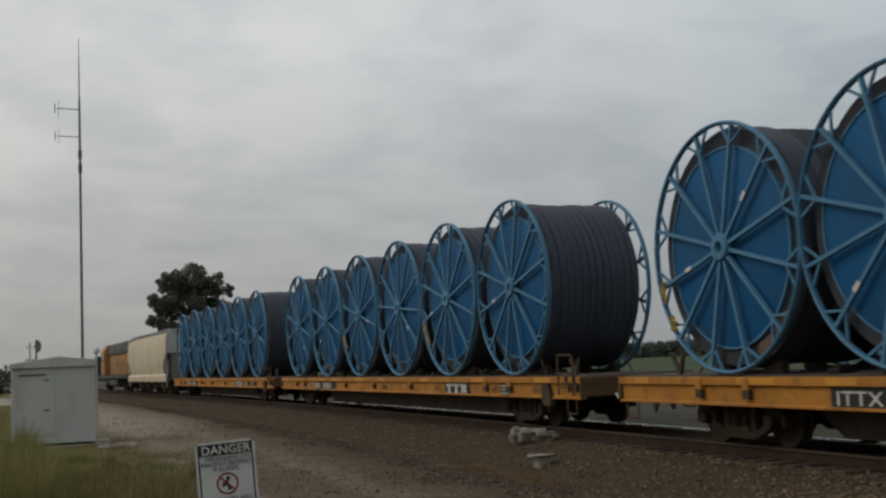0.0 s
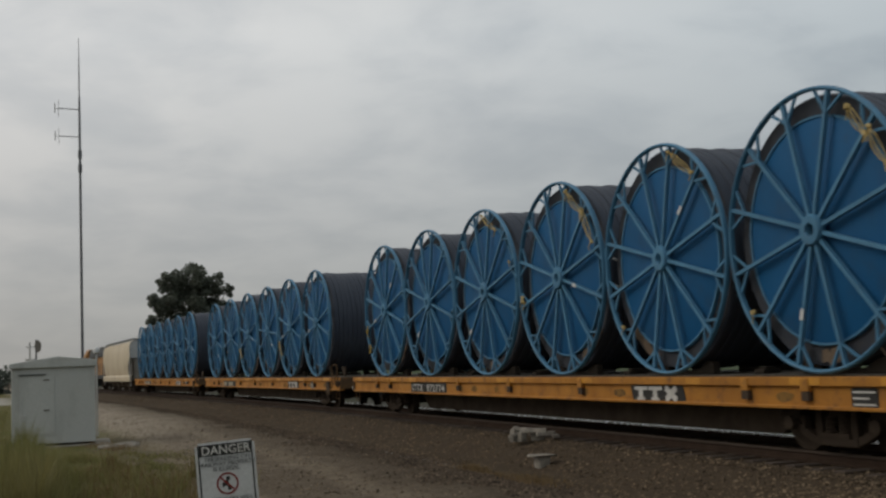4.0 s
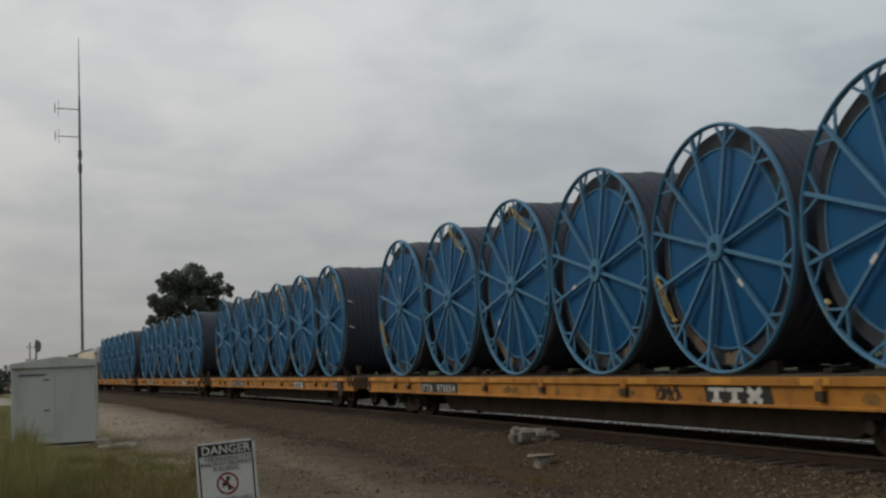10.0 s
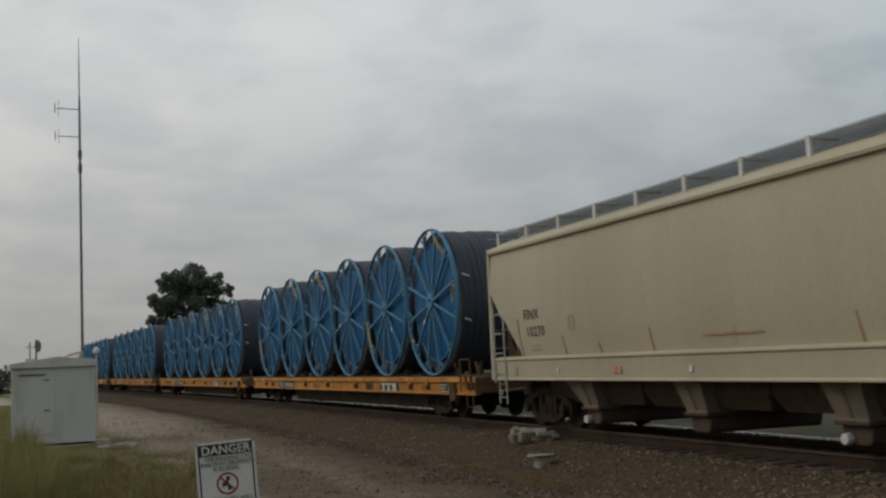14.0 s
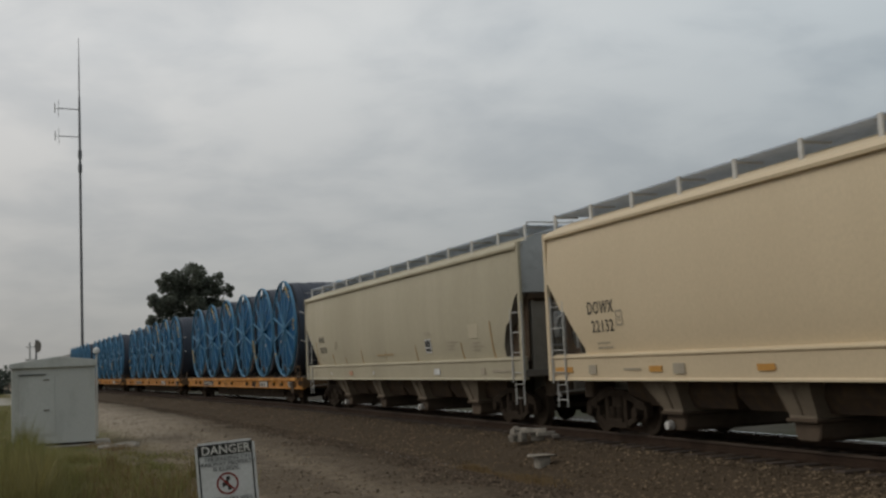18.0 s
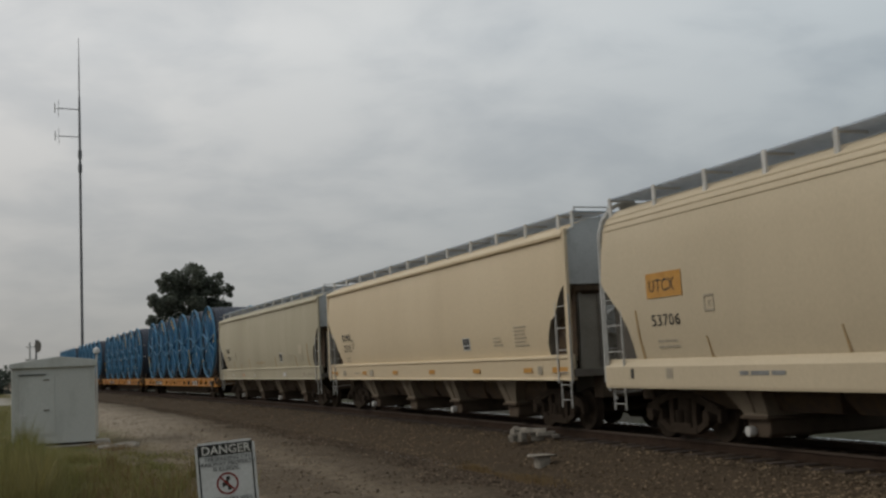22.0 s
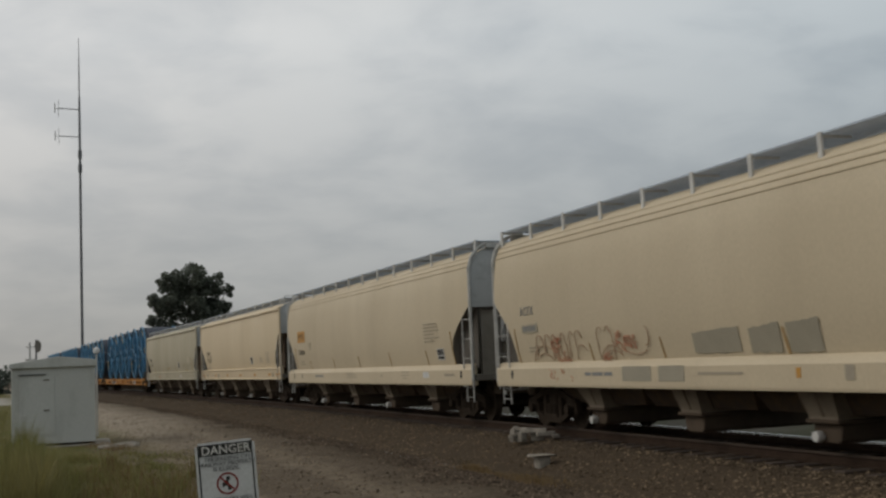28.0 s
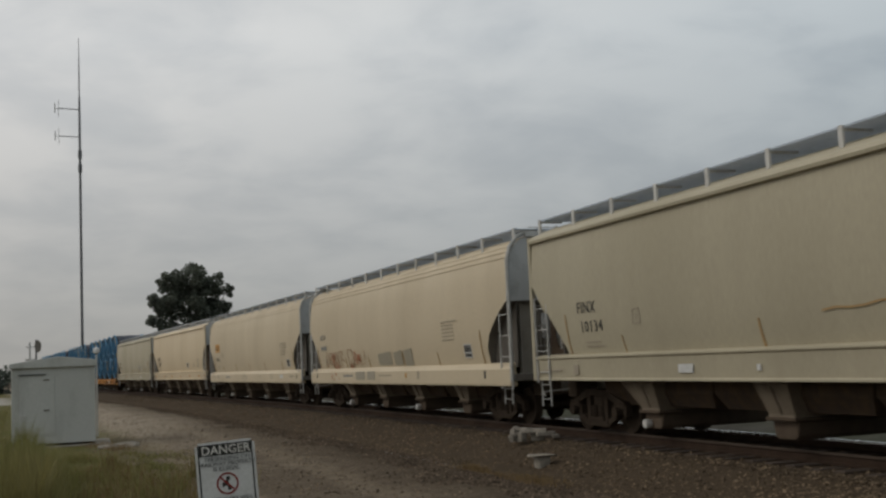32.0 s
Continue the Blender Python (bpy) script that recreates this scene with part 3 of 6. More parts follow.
def flatcar(label, s, mark, small_marks):
    car = thing("flatcar", label, "railway wagon", "flatcars with cable reels")
    if not flat_meshes:
        flat_meshes["sill"] = flat_side_mesh()
        bm = bmesh.new()
        box(bm, -1.25, 1.25, -FLAT_HALF, FLAT_HALF, DECK - 0.06, DECK - 0.012)
        flat_meshes["deck"] = finish(bm, "deck", M_RUSTY)
        bm = bmesh.new()
        box(bm, -1.23, 1.23, -0.12, 0.12, DECK - 0.012, DECK + 0.022)
        flat_meshes["board"] = finish(bm, "deck_board", M_DECK, bevel=0.008)
        bm = bmesh.new()
        prism(bm, ((-FLAT_HALF, DECK - 0.1), (-FLAT_HALF, 0.74), (-8.9, 0.68), (-8.2, 0.18), (8.2, 0.18), (8.9, 0.68), (FLAT_HALF, 0.74), (FLAT_HALF, DECK - 0.1)), -0.55, 0.55, "X")
        flat_meshes["spine"] = finish(bm, "centre_sill", M_RUSTY, bevel=0.01)
        bm = bmesh.new()
        box(bm, -1.42, -1.335, -0.09, 0.09, DECK - 0.20, DECK - 0.015)
        flat_meshes["pocket"] = finish(bm, "stake_pocket", M_YELLOW, bevel=0.01)
        bm = bmesh.new()
        box(bm, -1.40, 1.40, -0.04, 0.04, DECK - 0.40, DECK)
        flat_meshes["end"] = finish(bm, "end_sill", M_ENDRUST, bevel=0.015)
        bm = bmesh.new()
        box(bm, -1.24, 1.24, -0.08, 0.08, 0.66, DECK - 0.06)
        flat_meshes["bearer"] = finish(bm, "cross_bearer", M_RUSTY)
        bm = bmesh.new()
        for y in (-0.32, 0.32):
            path(bm, [(-1.415, y, DECK - 0.36), (-1.415, y, DECK + 0.44)], 0.02)
        for z in (0.44, 0.06, -0.20):
            path(bm, [(-1.415, -0.32, DECK + z), (-1.415, 0.32, DECK + z)], 0.018)
        flat_meshes["ladder"] = finish(bm, "end_grab_frame", M_ENDRUST, smooth=True)
        bm = bmesh.new()
        path(bm, [(-1.36, -0.2, DECK - 0.43), (-1.36, -0.2, 0.36), (-1.36, 0.2, 0.36), (-1.36, 0.2, DECK - 0.43)], 0.016)
        flat_meshes["step"] = finish(bm, "stirrup_step", M_ENDRUST)
        bm = bmesh.new()
        prism(bm, ((-0.88, 0.0), (-0.88, 0.20), (-0.72, 0.22), (-0.40, 0.06), (0.40, 0.06), (0.72, 0.22), (0.88, 0.20), (0.88, 0.0)), -0.07, 0.07, "X")
        flat_meshes["saddle"] = finish(bm, "reel_saddle", M_DARKWOOD, bevel=0.01)
        bm = bmesh.new()
        box(bm, -0.26, 0.26, -0.09, 0.09, 0.0, 0.075)
        box(bm, -0.16, 0.14, -0.07, 0.06, 0.075, 0.11)
        flat_meshes["chock"] = finish(bm, "timber_chock", M_DARKWOOD, bevel=0.012)
        bm = bmesh.new()         # a stake pocket's mouth: a solid block, its dark hollow put into the colour
        box(bm, -1.412, -1.33, -0.085, 0.085, DECK - 0.33, DECK - 0.20)
        flat_meshes["mouth"] = finish(bm, "pocket_mouth", M_GRIMESHADE, bevel=0.008)
        bm = bmesh.new()         # jacking bracket, flared downwards
        prism(bm, ((-0.16, DECK - 0.14), (-0.30, DECK - 0.46), (-0.26, DECK - 0.60), (0.06, DECK - 0.60), (0.12, DECK - 0.44), (0.14, DECK - 0.14)), -1.435, -1.30, "X")
        flat_meshes["jack"] = finish(bm, "jacking_bracket", M_GRIMESHADE, bevel=0.012)
        bm = bmesh.new()         # cranked strap over the deck's edge
        bar(bm, (-1.418, 0.0, DECK + 0.02), (-1.418, 0.0, DECK - 0.10), 0.03, 0.07)
        bar(bm, (-1.418, 0.03, DECK - 0.10), (-1.418, -0.12, DECK - 0.15), 0.03, 0.05)
        bar(bm, (-1.418, -0.12, DECK - 0.13), (-1.418, -0.12, DECK - 0.30), 0.03, 0.06)
        flat_meshes["strap"] = finish(bm, "cranked_strap", M_GRIMESHADE)
    f = flat_meshes
    piece("deck", f["deck"], car)
    piece("centre_sill", f["spine"], car)
    for rz in (0, 180):
        piece("side_sill", f["sill"], car, pose(0, 0, 0, 0, 0, rz), "dirty yellow side sill with rust stains")
        for y in (-9.9, -8.5, -3.1, 0.4, 3.6, 9.3, 10.6):
            piece("stake_pocket", f["pocket"], car, pose(0, 0, 0, 0, 0, rz) @ pose(0, y, 0))
            piece("pocket_mouth", f["mouth"], car, pose(0, 0, 0, 0, 0, rz) @ pose(0, y, 0))
        for y in (-11.75,):
            piece("jacking_bracket", f["jack"], car, pose(0, 0, 0, 0, 0, rz) @ pose(0, y, 0), "grimy flared jacking bracket")
        for y in (-12.78, -13.12):
            piece("cranked_strap", f["strap"], car, pose(0, 0, 0, 0, 0, rz) @ pose(0, y, 0), "dark cranked steel strap")
        piece("end_sill", f["end"], car, pose(0, 0, 0, 0, 0, rz) @ pose(0, FLAT_HALF - 0.03, 0))
        if "lettering" not in label:
            piece("end_grab_frame", f["ladder"], car, pose(0, 0, 0, 0, 0, rz) @ pose(0, -FLAT_HALF + 0.60, 0), "grimy steel grab frame")
        piece("stirrup_step", f["step"], car, pose(0, 0, 0, 0, 0, rz) @ pose(0, FLAT_HALF - 0.45, 0))
        piece("stirrup_step", f["step"], car, pose(0, 0, 0, 0, 0, rz) @ pose(0, -FLAT_HALF + 0.45, 0))
    for k in range(106):
        piece("deck_board", f["board"], car, pose(0, -FLAT_HALF + 0.17 + k * 0.2505, 0))
    for k in range(-7, 8):
        piece("cross_bearer", f["bearer"], car, pose(0, k * 1.05, 0))
    for y in (-10.05, 10.05):
        bogie(car, y)
    ends(car, FLAT_HALF)
    front = FLAT_HALF            # marks are placed by metres behind the front end
    bm = bmesh.new()
    panel(bm, -1.340, front - mark[0], DECK - 0.400, mark[1], 0.262)
    number = part("number_panel", bm, M_BLACK, car, "black panel with white wagon number")
    if mark[2]:
        initials, digits = mark[2].split()
        side_text("lettering", initials, 0.27, M_WHITE, number, -1.348, front - mark[0] - 0.10, DECK - 0.375, 1.0, "white lettering", 0.92)
        side_text("lettering", digits, 0.27, M_WHITE, number, -1.348, front - mark[0] - 1.30, DECK - 0.375, 1.0, "white lettering", 1.38)
    else:
        bm = bmesh.new()
        panel(bm, -1.348, front - mark[0] - 0.1, DECK - 0.37, 0.75, 0.19)
        part("lettering", bm, M_GREYPATCH, number)
        bm = bmesh.new()
        panel(bm, -1.348, front - mark[0] - 1.3, DECK - 0.37, 1.1, 0.19)
        part("lettering", bm, M_GREYPATCH, number)
    bm = bmesh.new()
    y0, zb, zt = front - mark[3], DECK - 0.400, DECK - 0.140
    prism(bm, ((y0, zt), (y0 - 0.07, zb), (y0 - 1.80, zb), (y0 - 1.72, zt)), -1.346, -1.336, "X")
    logo = part("logo_panel", bm, M_BLACK, car, "black panel with a white company mark")
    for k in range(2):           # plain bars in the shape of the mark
        for n, (y, z, wide, high) in enumerate(((0.14, -0.225, 0.44, 0.062), (0.29, -0.395, 0.13, 0.175), (0.22, -0.397, 0.27, 0.045))):
            bm = bmesh.new()
            panel(bm, -1.349 - n * 0.001, y0 - y - k * 0.485, DECK + z, wide, high)
            part("logo_bar", bm, M_WHITE, logo)
    for k in (-1, 1):
        yc = y0 - 1.36
        bm = bmesh.new()
        bar(bm, (-1.352 - k * 0.001, yc - k * 0.17, DECK - 0.385), (-1.352 - k * 0.001, yc + k * 0.17, DECK - 0.175), 0.008, 0.11)
        part("logo_bar", bm, M_WHITE, logo)
    rnd = random.Random(int(abs(s) * 10))
    y = front - rnd.uniform(0.3, 0.9)
    while y > -front + 1.5:      # stretches of brighter paint on the sill's upper flange
        bm = bmesh.new()
        wide = rnd.uniform(0.35, 1.0)
        panel(bm, -1.401, y, DECK - 0.112, wide, 0.104, 0.002)
        part("repainted_stretch", bm, M_FRESHYELLOW, car)
        y -= wide + rnd.uniform(1.0, 3.6)
    for _ in range(9):           # soot and grease on the web
        y, wide = front - rnd.uniform(1.0, 25.0), rnd.uniform(0.10, 0.34)
        if not (mark[0] - 0.4 < front - y < mark[0] + 3.2 or mark[3] - 0.4 < front - y < mark[3] + 2.1):
            bm = bmesh.new()
            edge = [(y + wide * math.cos(a) * rnd.uniform(0.75, 1.0), DECK - 0.285 + 0.09 * math.sin(a) * rnd.uniform(0.7, 1.0)) for a in [k * math.pi / 6 for k in range(12)]]
            prism(bm, edge, -1.339, -1.334, "X")
            part("grime_patch", bm, M_OLDYELLOW, car, "dark rusty grime")
    for k, (y, wide, high) in enumerate(small_marks):
        bm = bmesh.new()
        panel(bm, -1.340, front - y, DECK - 0.395, wide, high * 0.85)
        plate = part("data_plate", bm, M_BLACK, car, "small black data panel")
        for j in range(3):
            bm = bmesh.new()
            panel(bm, -1.348, front - y - 0.04, DECK - 0.375 + j * high * 0.27, wide - 0.08 - 0.12 * (j % 2), 0.025)
            part("data_line", bm, M_WHITE, plate)
    movers.append((car, s, Matrix.Identity(4)))
    return car


flat_meshes = {}
flat_at = {"a": 62.35, "b": 34.10, "c": 5.87, "d": -22.47}
flat_car = {}
for key, label, mark, marks in (
        ("a", "yellow flatcar loaded with six blue cable reels behind a hopper wagon", (5.3, 3.1, "", 18.8), ((22.2, 0.5, 0.3),)),
        ("b", "yellow flatcar with rusty sills carrying six blue cable reels", (5.3, 3.1, "", 19.0), ((22.6, 0.5, 0.3), (4.5, 0.3, 0.2))),
        ("c", "dirty yellow flatcar with white lettering carrying six blue cable reels", (5.92, 2.85, "ITTX     972774", 18.31), ((24.1, 0.5, 0.3),)),
        ("d", "sprayed yellow flatcar carrying six blue cable reels tied with yellow rope", (4.98, 2.85, "ITTX     973054", 18.95), ((24.15, 0.5, 0.3),))):
    flat_car[key] = flatcar(label, flat_at[key], mark, marks)
# sprayed scribble on the last flatcar
bm = bmesh.new()
rnd = random.Random(4)
for k in range(16):
    y, z = FLAT_HALF - 17.85 + rnd.uniform(-0.36, 0.36), DECK - 0.22 + rnd.uniform(-0.12, 0.12)
    pts = [(-1.345, y + 0.12 * math.cos(a * 0.9), z + 0.10 * math.sin(a * 0.9 + k)) for a in range(6)]
    path(bm, pts, 0.007, 4)
part("spray_scribble", bm, M_LETTER, flat_car["d"], "dark sprayed scribble")

# ---------------------------------------------------------------- cable reels
REEL_R, REEL_W = 1.99, 2.30


def reel_meshes():
    d = {}
    bm = bmesh.new()
    lathe(bm, [(-0.055 + 0.055 * math.cos(a), REEL_R - 0.034 + 0.034 * math.sin(a)) for a in [2 * math.pi * k / 8 for k in range(8)]], "X", 72, close=True)
    d["ring"] = finish(bm, "flange", M_BLUE, smooth=True)
    bm = bmesh.new()
    bar(bm, (-0.05, 0, 0.16), (-0.05, 0, REEL_R - 0.06), 0.056, 0.066)
    for k in (-1, 1):
        bar(bm, (-0.05, 0, 1.62), (-0.05, (REEL_R - 0.06) * math.sin(k * 0.155), (REEL_R - 0.06) * math.cos(0.155)), 0.034, 0.038)
    d["spoke"] = finish(bm, "spoke", M_BLUE)
    bm = bmesh.new()
    lathe(bm, [(-0.11, 0.085), (-0.13, 0.10), (-0.13, 0.20), (-0.10, 0.225), (-0.02, 0.225), (0.0, 0.21), (0.0, 0.085)], "X", 20, close=True)
    d["hub"] = finish(bm, "hub", M_BLUE, smooth=True)
    bm = bmesh.new()
    lathe(bm, [(0.065, 0.09), (0.055, 0.3), (0.055, 1.56), (0.065, 1.575), (0.105, 1.575), (0.105, 0.09)], "X", 64, close=True)
    d["plate"] = finish(bm, "drum_plate", M_PLATE, smooth=True)
    bm = bmesh.new()
    lathe(bm, [(0.035, 1.57), (0.035, 1.60), (0.12, 1.60), (0.12, 1.57)], "X", 64, close=True)
    d["rim"] = finish(bm, "drum_rim", M_BLUE, smooth=True)
    bm = bmesh.new()
    lathe(bm, [(0.11, 1.30), (0.11, 1.44), (0.23, 1.44), (0.23, 1.30)], "X", 48, close=True)
    d["barrel"] = finish(bm, "drum_barrel", M_PLATE, smooth=True)
    bm = bmesh.new()
    bar(bm, (-0.092, 0, 1.06), (-0.092, 0, 1.22), 0.070, 0.01)
    d["tape"] = finish(bm, "reflective_tape", M_TAPE)
    for kind, r, fall in (("full", 1.915, 0.0), ("part", 1.87, 0.0), ("dipped", 1.915, 0.26)):
        bm = bmesh.new()
        rnd = random.Random(r)
        prof, a0, a1, turns = [(0.23, 0.3), (0.23, 1.57), (0.13, 1.60), (0.13, r - 0.03)], 0.135, REEL_W - 0.135, 12
        for k in range(turns):   # broad lays of cable with a fine groove between
            hw = (a1 - a0) / turns / 2
            c, dr = a0 + (2 * k + 1) * hw, rnd.uniform(-0.016, 0.008)
            dr -= fall * min(1.0, max(0.0, (c - 0.55) / 0.7))   # outer layer not full
            prof += [(c - hw * 0.97, r - 0.036), (c - hw * 0.84, r - 0.012 + dr), (c - hw * 0.35, r + dr), (c + hw * 0.02, r - 0.009 + dr), (c + hw * 0.35, r + dr), (c + hw * 0.84, r - 0.012 + dr)]
        prof += [(REEL_W - 0.13, r - fall - 0.03), (REEL_W - 0.13, 1.60), (REEL_W - 0.23, 1.57), (REEL_W - 0.23, 0.3)]
        lathe(bm, prof, "X", 72)
        for v in bm.verts:       # slack turns: not quite round
            a = math.atan2(v.co.y, v.co.z)
            k = 1 + 0.005 * math.sin(3 * a + v.co.x * 5) + 0.004 * math.sin(7 * a + v.co.x * 2)
            v.co.y *= k
            v.co.z *= k
        d[kind] = finish(bm, "cable", M_CABLE, smooth=True)
        bm = bmesh.new()
        lathe(bm, [(0.10, 1.605), (0.10, r - 0.06), (0.128, r - 0.04), (0.128, 1.605)], "X", 48, close=True)
        d[kind + "_side"] = finish(bm, "cable_side", M_CABLEEND, smooth=True)
    # torn packing board between the flange and the cable
    for name, a0, a1, seed in (("pack_a", 196, 232, 3), ("pack_b", 128, 160, 5), ("pack_c", 170, 186, 8)):
        rnd = random.Random(seed)
        bm = bmesh.new()
        n = 9
        edge = [(1.84 + rnd.uniform(-0.04, 0.03), radians(a0 + (a1 - a0) * k / n)) for k in range(n + 1)]
        edge += [(1.64 + rnd.uniform(-0.03, 0.09), radians(a1 + (a0 - a1) * k / n)) for k in range(n + 1)]
        prism(bm, [(-r * math.sin(a), r * math.cos(a)) for r, a in edge], 0.083, 0.097, "X")
        d[name] = finish(bm, "packing_board", M_PACKING)
    return d


REEL = reel_meshes()


def rim_point(a, r, x=-0.11):
    """A point on a flange's outer side: degrees clockwise from the top, metres from the hub."""
    return Vector((x - REEL_W / 2, -r * math.sin(radians(a)), r * math.cos(radians(a))))


def knot(bm, c, size, rnd):
    for _ in range(3):           # a few tight turns
        made = bmesh.ops.create_icosphere(bm, subdivisions=1, radius=size * rnd.uniform(0.55, 0.8))["verts"]
        d = Vector([rnd.uniform(-0.5, 0.5) * size for _ in range(3)])
        for v in made:
            v.co = Vector((v.co.x * 0.8, v.co.y * 1.2, v.co.z)) + c + d
    p = c.copy()
    for _ in range(3):           # loose end
        q = p + Vector((-0.01, rnd.uniform(-0.05, 0.05), rnd.uniform(-0.09, -0.02)))
        bar(bm, p, q, 0.019, 0.019, 5)
        p = q


def rope_tie(reel, a0, a1, seed):
    """Cords pulled straight from knot to knot; equal angles: one knot alone."""
    rnd = random.Random(seed)
    bm = bmesh.new()
    p, q = rim_point(a0, rnd.uniform(1.76, 1.84)), rim_point(a1, rnd.uniform(1.66, 1.76))
    knot(bm, p, 0.052, rnd)
    if a0 != a1:
        knot(bm, q, 0.052, rnd)
        for k in range(3):
            off = Vector((rnd.uniform(-0.03, 0.0), 0, 0)) + (q - p).cross(Vector((1, 0, 0))).normalized() * (k - 1) * 0.085
            mid = (p + q) / 2 + off + Vector((0, 0, -0.025 * k))
            path(bm, [p, p.lerp(mid, 0.5) + off * 0.3, mid, q.lerp(mid, 0.5) + off * 0.3, q], 0.0095, 5)
    part("rope", bm, M_ROPE, reel, "knotted yellow rope")


def rag(reel, a, r, high, seed):
    """A crumpled strip of yellow cloth hung over the rim."""
    rnd = random.Random(seed)
    bm = bmesh.new()
    c = rim_point(a, r)
    rows = []
    for k in range(6):
        z, w = high * (0.5 - k / 5), 0.07 * (1 + 0.35 * math.sin(k * 2.1 + seed))
        rows.append([bm.verts.new(c + Vector((rnd.uniform(-0.045, 0.015), y * w + 0.02 * math.sin(k), z + rnd.uniform(-0.015, 0.015)))) for y in (-1, -0.3, 0.4, 1)])
    for ra, rb in zip(rows, rows[1:]):
        for k in range(3):
            bm.faces.new((ra[k], ra[k + 1], rb[k + 1], rb[k]))
    bmesh.ops.solidify(bm, geom=bm.faces[:], thickness=0.012)
    part("rag", bm, M_RAG, reel, "crumpled yellow rag")


def cable_reel(label, s, turn, kind, tape, rope):
    """turn: how far the spokes stand clockwise of the top."""
    reel = thing("cable_reel", label, "cable reel", "blue cable reels on flatcars")
    rnd = random.Random(int(abs(s) * 100))
    piece("cable", REEL[kind], reel, pose(-REEL_W / 2, 0, 0, rnd.uniform(0, 360)), "wound black cable")
    for sx in (1, -1):
        m = pose(-sx * REEL_W / 2, 0, 0, 0, 0, 0 if sx > 0 else 180)
        fl = piece("flange", REEL["ring"], reel, m, "blue tubular steel flange")
        piece("hub", REEL["hub"], fl)
        for k in range(12):
            piece("spoke", REEL["spoke"], fl, pose(0, 0, 0, k * 30.0 + sx * turn))
        piece("drum_plate", REEL["plate"], reel, m, "deep blue steel drum plate")
        piece("drum_rim", REEL["rim"], reel, m)
        piece("cable_side", REEL[kind + "_side"], reel, m)
        piece("drum_barrel", REEL["barrel"], reel, m)
    for a, r in tape:
        a = turn + 30 * round((a - turn) / 30)
        piece("reflective_tape", REEL["tape"], reel, pose(-REEL_W / 2, 0, 0, a) @ pose(0, 0, r - 1.14), "white tape on a spoke")
    for j, name in enumerate(("pack_a", "pack_b", "pack_c")):
        if (int(abs(s) * 7) >> j) % 3 == 1:
            piece("packing_board", REEL[name], reel, pose(-REEL_W / 2, 0, 0), "torn brown packing board")
    for i, (a0, a1) in enumerate(rope):
        rope_tie(reel, a0, a1, int(abs(s) * 10) + i)
    for a in (rnd.uniform(70, 84), rnd.uniform(98, 112)) if len(rope) == 3 else ():
        bm = bmesh.new()         # pale end of a binding strap on the cable
        x = rnd.uniform(-1.03, -0.98)
        pts = [Vector((x + 0.09 * k, -1.93 * math.sin(radians(a + k)), 1.93 * math.cos(radians(a + k)))) for k in range(3)]
        path(bm, pts, 0.02, 5)
        part("strap_end", bm, M_PALESTEEL, reel, "pale end of a binding strap")
    movers.append((reel, s, pose(0, 0, DECK + 0.03 + REEL_R)))
    return reel


BLUE_ROPED = "blue steel cable reel wound with black cable, tied with yellow rope"
BLUE_PLAIN = "blue steel spoked cable reel wound with black cable on a flatcar"
REELS = {
    "a": [(72.75, 14, "full", ((-105, 1.0),), ()), (68.69, 16, "full", (), ()), (64.63, 13, "full", ((45, 1.1),), ()), (60.57, 15, "full", (), ()), (56.51, 14, "full", ((-135, 1.1),), ()), (52.45, 16, "full", ((105, 1.0),), ())],
    "b": [(44.60, 15, "part", ((135, 1.2),), ()), (40.50, 16, "part", ((-135, 1.0),), ()), (36.43, 12.5, "full", ((105, 1.05),), ((-110, -126),)), (32.32, 5, "full", ((125, 1.05),), ()),
          (28.25, 15, "part", ((-105, 1.2),), ((-108, -128),)), (24.12, 15.5, "part", ((-105, 1.0),), ())],
    "c": [(15.78, 14.4, "dipped", ((45, 1.0), (-105, 0.98)), ((-128, -128),)), (11.86, 15, "part", ((-135, 1.2),), ()), (7.85, 15.5, "full", ((-135, 1.3),), ((3, 34), (71, 71))),
          (3.81, 15.5, "full", ((105, 0.75),), ((20, 45), (45, 70), (-99, -103))), (-0.24, 14, "full", ((45, 1.03),), ((17, 42), (-129, -129))), (-4.29, 16, "full", ((-165, 1.2),), ((32, 48), (48, 68), (-126, -126)))],
    "d": [(-12.32, 14, "full", ((15, 0.85),), ((-101, -130),)), (-16.33, 16.5, "part", (), ((12, 50),)), (-20.42, 15.5, "full", ((-135, 1.09),), ((7, 48),)),
          (-24.48, 15, "full", ((-105, 0.97),), ()), (-28.56, 14, "full", ((135, 0.85),), ((-101, -130),)), (-32.66, 16, "full", ((-135, 0.75),), ((20, 43), (80, 91), (-124, -124)))],
}
